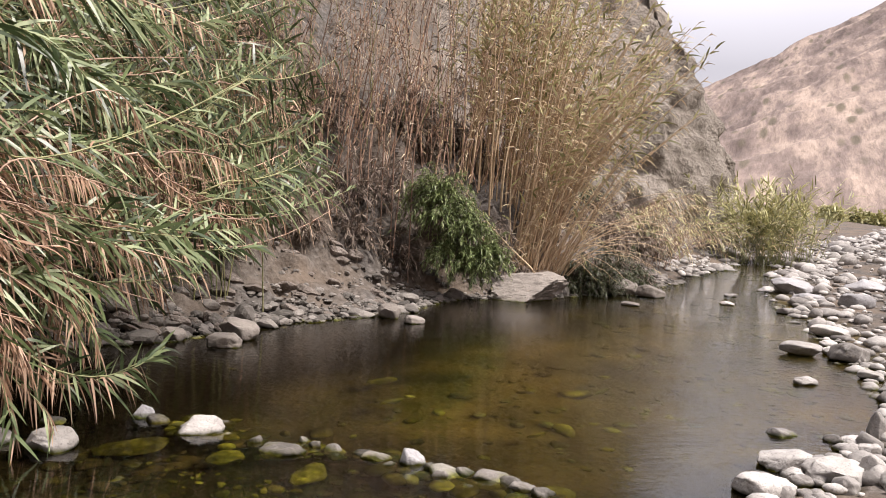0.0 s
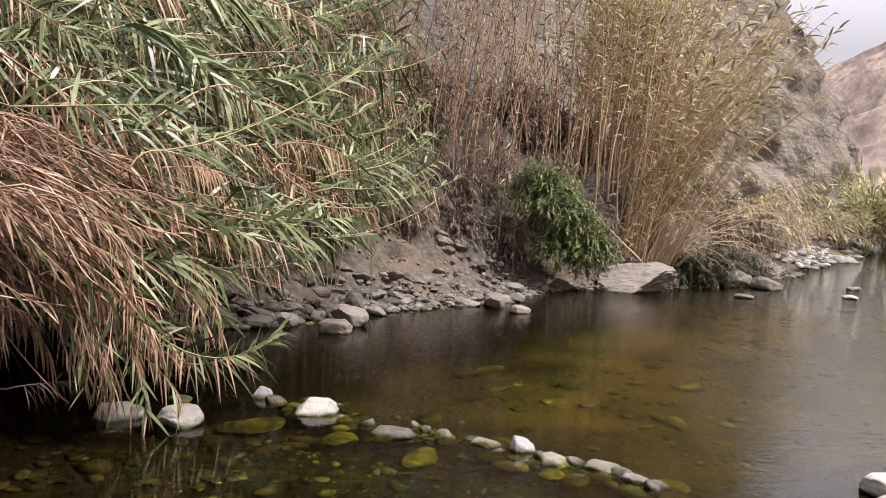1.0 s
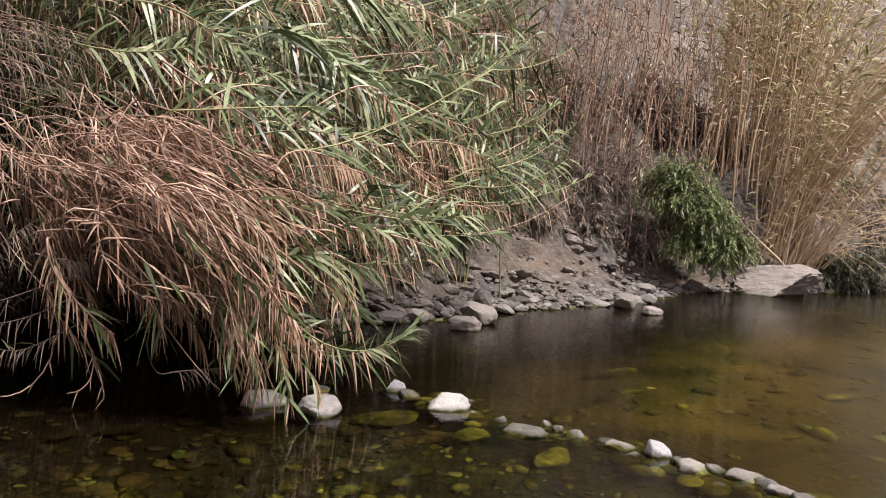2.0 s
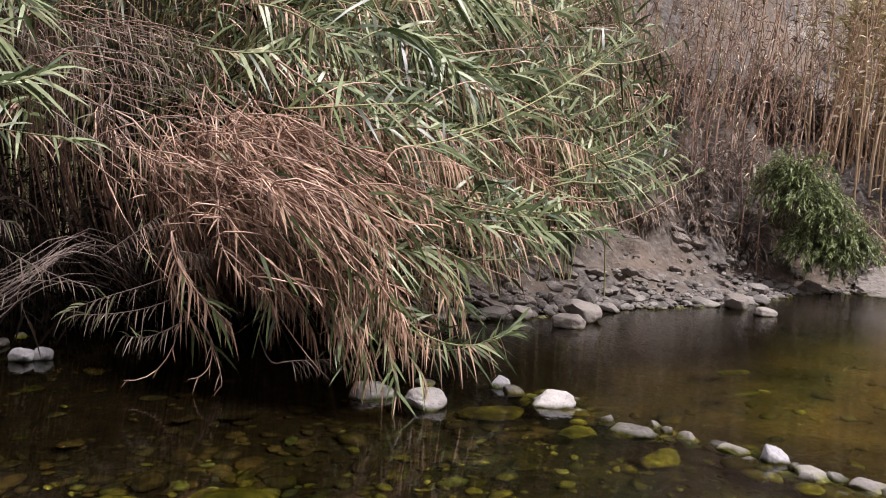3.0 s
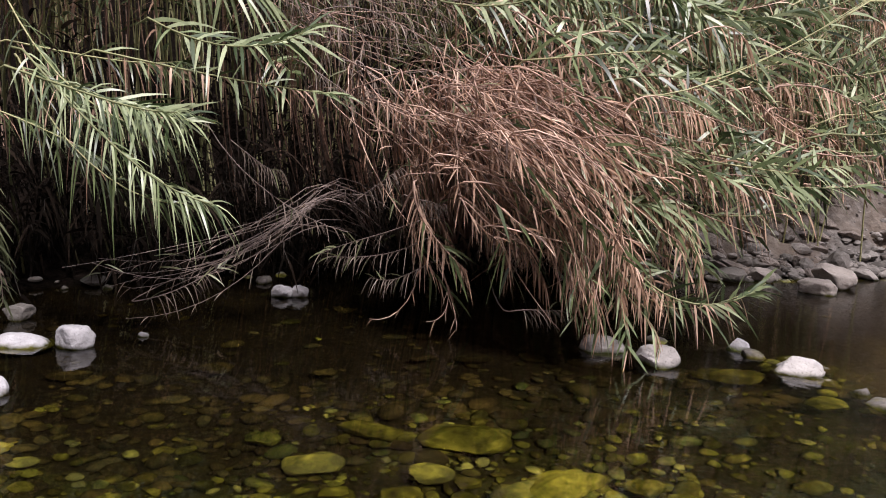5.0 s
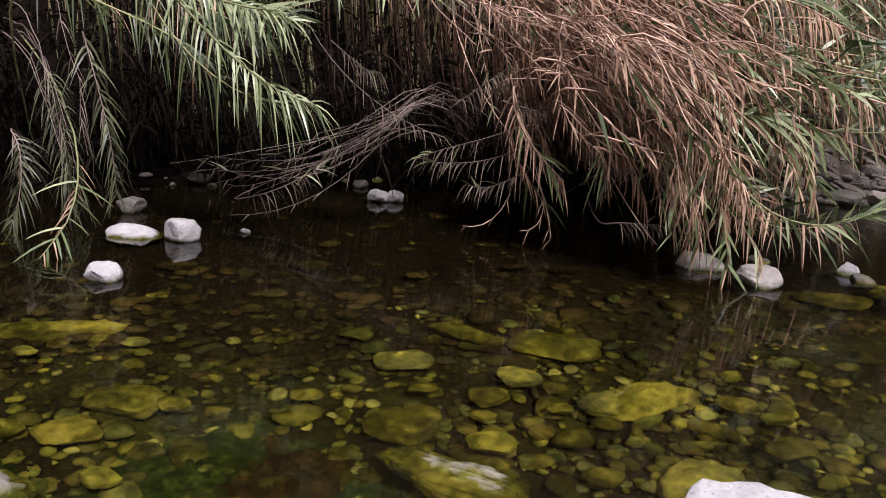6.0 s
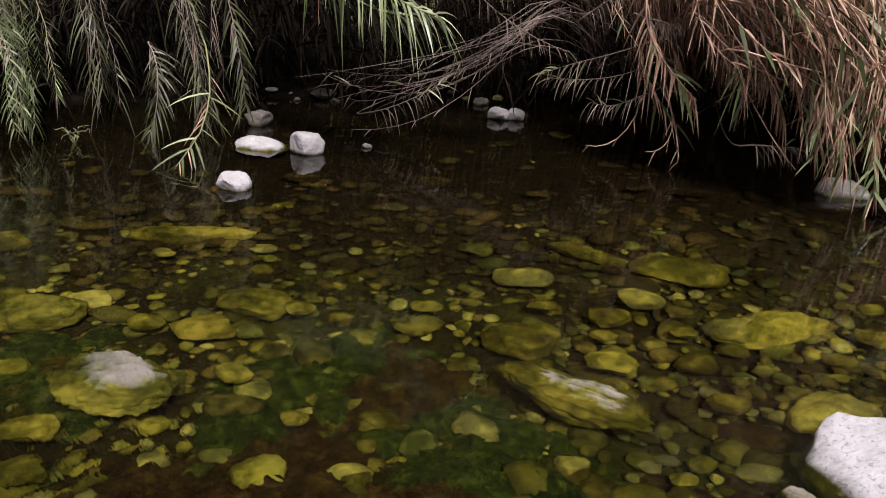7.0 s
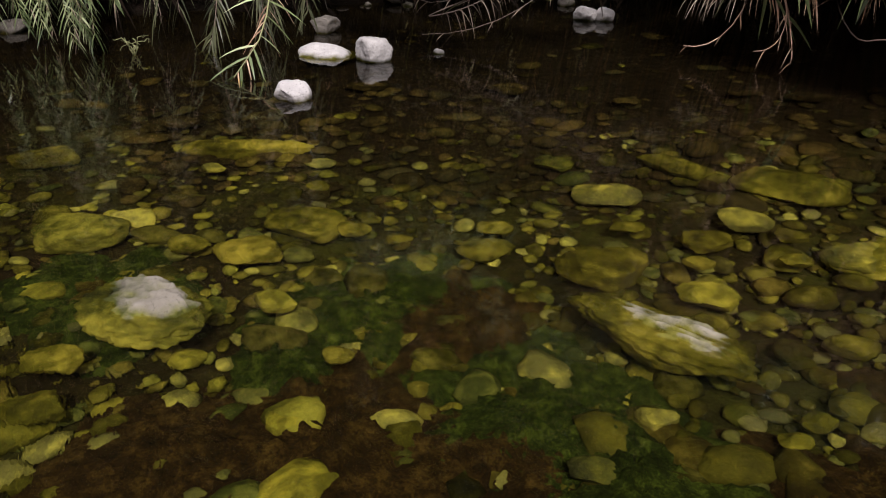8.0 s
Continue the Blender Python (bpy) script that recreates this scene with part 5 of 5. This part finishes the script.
straw_cane((0.05, 14.60, 3.04), (0.04, 14.60, 4.26), (0.05, 14.50, 5.43))
straw_cane((1.63, 14.60, 2.30), (1.64, 14.60, 3.83), (1.86, 14.50, 5.52))
straw_cane((1.92, 14.60, 2.52), (2.09, 14.60, 4.05), (2.49, 14.50, 5.55))
straw_cane((2.14, 14.60, 2.33), (2.46, 14.60, 3.87), (3.07, 14.50, 5.38))
straw_cane((0.27, 14.60, 2.85), (0.28, 14.60, 4.07), (0.23, 14.50, 5.44))
straw_cane((1.09, 14.60, 2.69), (1.33, 14.60, 4.02), (1.39, 14.50, 5.50))
low_cane((1.73, 14.50, 1.23), (2.70, 14.10, 1.63), (3.78, 13.80, 1.36))
low_cane((1.77, 14.50, 1.44), (2.58, 14.10, 2.02), (3.44, 13.80, 2.15))
low_cane((1.69, 14.50, 1.03), (2.42, 14.10, 1.41), (3.94, 13.80, 1.20))
low_cane((1.83, 14.50, 1.29), (2.43, 14.10, 1.23), (2.68, 13.80, 1.11))
low_cane((1.75, 14.50, 1.80), (2.67, 14.10, 2.24), (3.30, 13.80, 2.07))
low_cane((2.13, 14.50, 2.33), (2.65, 14.10, 2.44), (3.38, 13.80, 2.36))
straw_cane((1.57, 14.30, 0.55), (0.72, 13.90, 1.35), (0.21, 13.60, 2.04))
straw_cane((1.19, 14.30, 0.50), (0.74, 13.90, 1.06), (0.46, 13.60, 1.44))
dead_cane((-1.92, 12.90, 2.83), (-1.78, 12.80, 3.67), (-1.70, 12.60, 4.76))
dead_cane((-1.76, 12.90, 2.66), (-1.74, 12.80, 3.67), (-1.60, 12.60, 4.60))
dead_cane((-1.37, 12.90, 2.63), (-1.17, 12.80, 3.61), (-0.99, 12.60, 4.63))
dead_cane((-1.23, 12.90, 2.68), (-1.05, 12.80, 3.62), (-0.88, 12.60, 4.46))
dead_cane((-2.04, 12.90, 2.55), (-1.99, 12.80, 3.13), (-1.84, 12.60, 3.98))
dead_cane((-0.85, 12.90, 2.66), (-0.78, 12.80, 3.63), (-0.62, 12.60, 4.73))
dead_cane((-1.58, 12.90, 2.71), (-1.43, 12.80, 3.69), (-1.41, 12.60, 4.78))
dead_cane((-2.20, 12.90, 3.57), (-2.25, 12.80, 4.09), (-2.16, 12.60, 4.83))
dead_cane((-0.53, 12.90, 2.58), (-0.43, 12.80, 3.47), (-0.27, 12.60, 4.75))
dead_cane((-1.03, 12.90, 2.65), (-0.99, 12.80, 3.80), (-1.11, 12.60, 4.88))
t5 = Thicket()
FLAT = (0.1, -1.0, 0.3)
for k in range(250):
    fan = k % 2 == 0
    b = np.array([1.6 + rng.normal(0, 0.22), 14.85 + rng.normal(0, 0.2), 0]) if fan else np.array([rng.uniform(0.3, 1.9), 0, 0])
    if not fan:
        b[1] = 14.9 + 0.55 * b[0] + rng.normal(0, 0.3)
    b[2] = float(land(b[0], b[1])) - 0.05
    lean = rng.uniform(0.1, 0.75) if fan else rng.normal(0.08, 0.14)
    tall = rng.uniform(3.0, 5.2) * (1 - 0.35 * max(0, lean)) + (0.3 if fan else 0)
    e = b + np.array([lean * tall, rng.normal(-0.1, 0.12) * tall, tall])
    c = b * 0.5 + e * 0.5 + np.array([-lean * 0.18 * tall, 0, 0.3])
    dry = float(np.clip((0.85 if fan else 0.5) + rng.normal(0, 0.25), 0, 1))
    t5.cane(b, c, e, int(rng.uniform(14, 26)), 0.32, 0.036, dry, 0.3 if fan else 0.2, rng.uniform(0.01, 0.022), 0.35, 0.35, None, FLAT, 0.7)
for k in range(40):
    b = np.array([1.9 + rng.normal(0, 0.3), 14.8 + rng.normal(0, 0.25), 0.4])
    e = b + np.array([0.6 + 2.0 * rng.uniform(), -0.4 * rng.uniform(), rng.uniform(-0.1, 1.6)])
    t5.cane(b, b * 0.4 + e * 0.6 + np.array([-0.3, 0, 0.7]), e, 8, 0.22, 0.016, 0.9, 0.5, 0.01, 0.3, 0.3)
t5.done("straw_reeds", "dense stand of tall straw coloured reeds by the river", "reeds", straw_mats, (straw_stalk, straw_stalk))
t6 = Thicket()
for k in range(210):
    b = np.array([rng.uniform(-3.8, 1.2), 0, 0])
    b[1] = np.interp(b[0], [-3.8, 1.4], [12.4, 15.8]) + rng.normal(0, 0.5)
    b[2] = float(land(b[0], b[1])) - 0.05
    tall = rng.uniform(1.4, 5.0)
    e = b + np.array([rng.normal(0.1, 0.26) * tall, rng.normal(-0.12, 0.12) * tall, tall])
    c = (b + e) / 2 + np.array([rng.normal(0, 0.15), 0, 0.2])
    if k < 14:
        reed(b, c, e, 18, 0.26, 0.02, 0.4, (dead_leaf, straw_leaf), "dead brown upright reed stalk on the bank", G2, 0.15, False, 0.011, 0.5)
    else:
        t6.cane(b, c, e, 26, 0.22, 0.026, 0.45, 0.05, rng.uniform(0.006, 0.014), 0.5)
t6.done("dead_stand", "dense stand of dead brown reed stalks on the bank", "reeds", (dead_leaf, straw_leaf), (dry_stalk, straw_stalk))

# reeds farther up the river
t7 = Thicket()
for k in range(150):
    b = np.array([11.2 + rng.normal(0, 0.8), 28.0 + rng.normal(0, 0.8), 0])
    b[2] = float(land(b[0], b[1])) - 0.05
    lean, tall = rng.normal(0.0, 0.4), rng.uniform(1.6, 3.3)
    e = b + np.array([lean * tall, rng.normal(0, 0.2) * tall, tall * (1 - 0.2 * abs(lean))])
    t7.cane(b, (b + e) / 2 + np.array([-lean * 0.3, 0, 0.4]), e, 24, 0.55, 0.045, 0.15, 0.15)
for k in range(70):
    y0 = rng.uniform(20.0, 26)
    b = np.array([np.interp(y0, LEFT_Y, LEFT_X) - rng.uniform(0.6, 2.4), y0, 0])
    b[2] = float(land(b[0], b[1])) - 0.05
    e = b + np.array([rng.uniform(0.2, 2.2), -rng.uniform(0, 0.8), rng.uniform(0.2, 1.5)])
    t7.cane(b, b * 0.5 + e * 0.5 + np.array([0, 0, 0.8]), e, 20, 0.34, 0.026, 0.7, 0.2)
t7.done("far_reeds", "pale green and straw reeds sprawling along the stony bank upstream", "reeds", straw_mats)


# ---- shrubs and dry brush ----
def shrub(name, label, at, size, twigs, per, leaf_len, leaf_w, mat, hang=0.3):
    """Thin branching stems with many small leaves."""
    at = np.array(at, float)
    tv, tf, n, feet, ways = [], [], 0, [], []
    for _ in range(twigs):
        d = rng.normal(size=3) * (1, 1, 0.8)
        d[2] = abs(d[2]) * 0.9 + 0.1
        e = d / np.linalg.norm(d) * size * rng.uniform(0.55, 1.0)
        c = e * 0.5 + np.array([0, 0, size[2] * 0.35])
        e[2] -= hang * size[2] * rng.uniform(0, 1)
        path = bezier(rng.normal(0, 0.06, 3), c, e, 7)
        v, f = tube(path, 0.008, 0.002, 4)
        tv.append(v)
        tf += [[i + n for i in q] for q in f]
        n += len(v)
        u = rng.uniform(0.25, 1, per) * 5.99
        i = u.astype(int)
        feet.append(path[i] + (path[i + 1] - path[i]) * (u - i)[:, None])
        ways.append((path[i + 1] - path[i]) / (np.linalg.norm(path[i + 1] - path[i], axis=1)[:, None] + 1e-9) + rng.normal(0, 0.7, (per, 3)))
    ob = tagged(new(name), label, "shrub")
    ob.location = at
    tagged(part("stem_tangle", mesh_of("stem_tangle", np.concatenate(tv), tf, [twig_bark]), ob), kind="stuff")
    feet, ways = np.concatenate(feet), np.concatenate(ways)
    m = len(feet)
    v, f = blades(feet, ways, leaf_len * rng.uniform(0.6, 1.3, m), leaf_w * rng.uniform(0.7, 1.3, m), rng.uniform(0, 0.5, m))
    tagged(part("leaves", mesh_of("leaves", v.reshape(-1, 3), f, [mat]), ob), kind="stuff")
    return ob


for x, z, r in ((0.0, 1.35, 0.6), (0.35, 1.05, 0.65), (0.7, 0.7, 0.55), (0.1, 0.7, 0.5), (0.5, 0.5, 0.5)):
    shrub("green_shrub", "fresh green leafy shrub hanging over the bank", (x, 13.0, z), np.array((r, r * 0.8, r * 1.2)), 100, 50, 0.075, 0.015, shrub_leaf, 0.55)
shrub("green_shrub", "olive green leafy shrub on the eroded bank", (-0.1, 13.1, 1.6), np.array((0.9, 0.5, 0.9)), 150, 46, 0.075, 0.015, shrub_leaf, 0.8)
# bushes added in shade-dark leaves to fill the shaded recess
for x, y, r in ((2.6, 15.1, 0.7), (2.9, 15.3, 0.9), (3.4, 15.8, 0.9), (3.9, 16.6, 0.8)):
    shrub("bank_bush", "low bush added in the bank recess, darkened to stand for its shade", (x, y, float(land(x, y)) - 0.1), np.array((r, r * 0.8, r * 1.5)), 110, 36, 0.1, 0.016, shaded_leaf, 0.4)
for x, y, r in ((-2.9, 11.9, 0.6), (-2.2, 12.3, 0.6), (-1.5, 12.8, 0.7), (-0.8, 13.3, 0.7), (-0.2, 13.8, 0.8), (0.7, 14.2, 0.9), (1.5, 14.5, 0.8), (-2.9, 12.3, 1.2), (-2.2, 12.7, 1.2), (-1.6, 13.1, 1.2), (-1.0, 13.6, 1.2), (-3.4, 11.7, 1.2), (3.0, 15.9, 1.1), (3.7, 16.6, 1.1)):
    shrub("dry_brush", "tangle of dead brown twigs and dry leaves on the bank", (x, y, float(land(x, y)) - 0.15), np.array((r, r * 0.7, r * 1.1)), 60, 18, 0.14, 0.02, dead_leaf, 0.6)
for k in range(20):
    x = rng.uniform(-3.6, 2.4)
    y = np.interp(x, [-3.6, 2.4], [13.2, 17.2]) + rng.uniform(-0.4, 1.3)
    r = rng.uniform(0.7, 1.1)
    shrub("dry_brush", "tangle of dead brown twigs and dry leaves on the bank", (x, y, float(land(x, y)) - 0.15), np.array((r, r * 0.7, r * 1.3)), 70, 24, 0.15, 0.02, dead_leaf, 0.4)
for k in range(26):  # grey brush over the slope beside the cliff
    y = rng.uniform(16.5, 23.0)
    x = float(np.interp(y, LEFT_Y, LEFT_X)) - rng.uniform(1.2, 4.8)
    r = rng.uniform(0.7, 1.3)
    shrub("dry_brush", "grey dry brush on the slope beneath the cliff", (x, y, float(land(x, y)) - 0.15), np.array((r, r * 0.8, r * 1.2)), 60, 26, 0.17, 0.022, olive_leaf if k % 4 == 0 else dead_leaf, 0.4)
for x, y, r in ((5.4, 20.4, 1.0), (6.4, 22.6, 1.1)):
    shrub("bank_bush", "low olive green bush above the stones", (x - 0.8, y + 0.5, float(land(x - 0.8, y + 0.5)) - 0.1), np.array((r, r, r * 1.1)), 60, 40, 0.13, 0.022, olive_leaf, 0.5)
for x, y, r in ((37, 77, 1.5), (40, 78, 1.6), (42, 78, 2.0), (45, 80, 2.2), (49, 82, 2.6), (54, 82, 3.0)):
    shrub("far_bush", "distant yellowish green bush at the end of the gravel", (x, y, float(land(x, y)) - 0.2), np.array((r, r, r * 1.1)), 90, 40, 0.45, 0.16, far_leaf, 0.3)


def motions():
    # the river slides slowly towards the lower end of the pool
    walk(water, [(0.0, pose(0, 0, 0)), (4.0, pose(-0.28, -0.6, 0)), (8.0, pose(-0.56, -1.2, 0))])


motions()
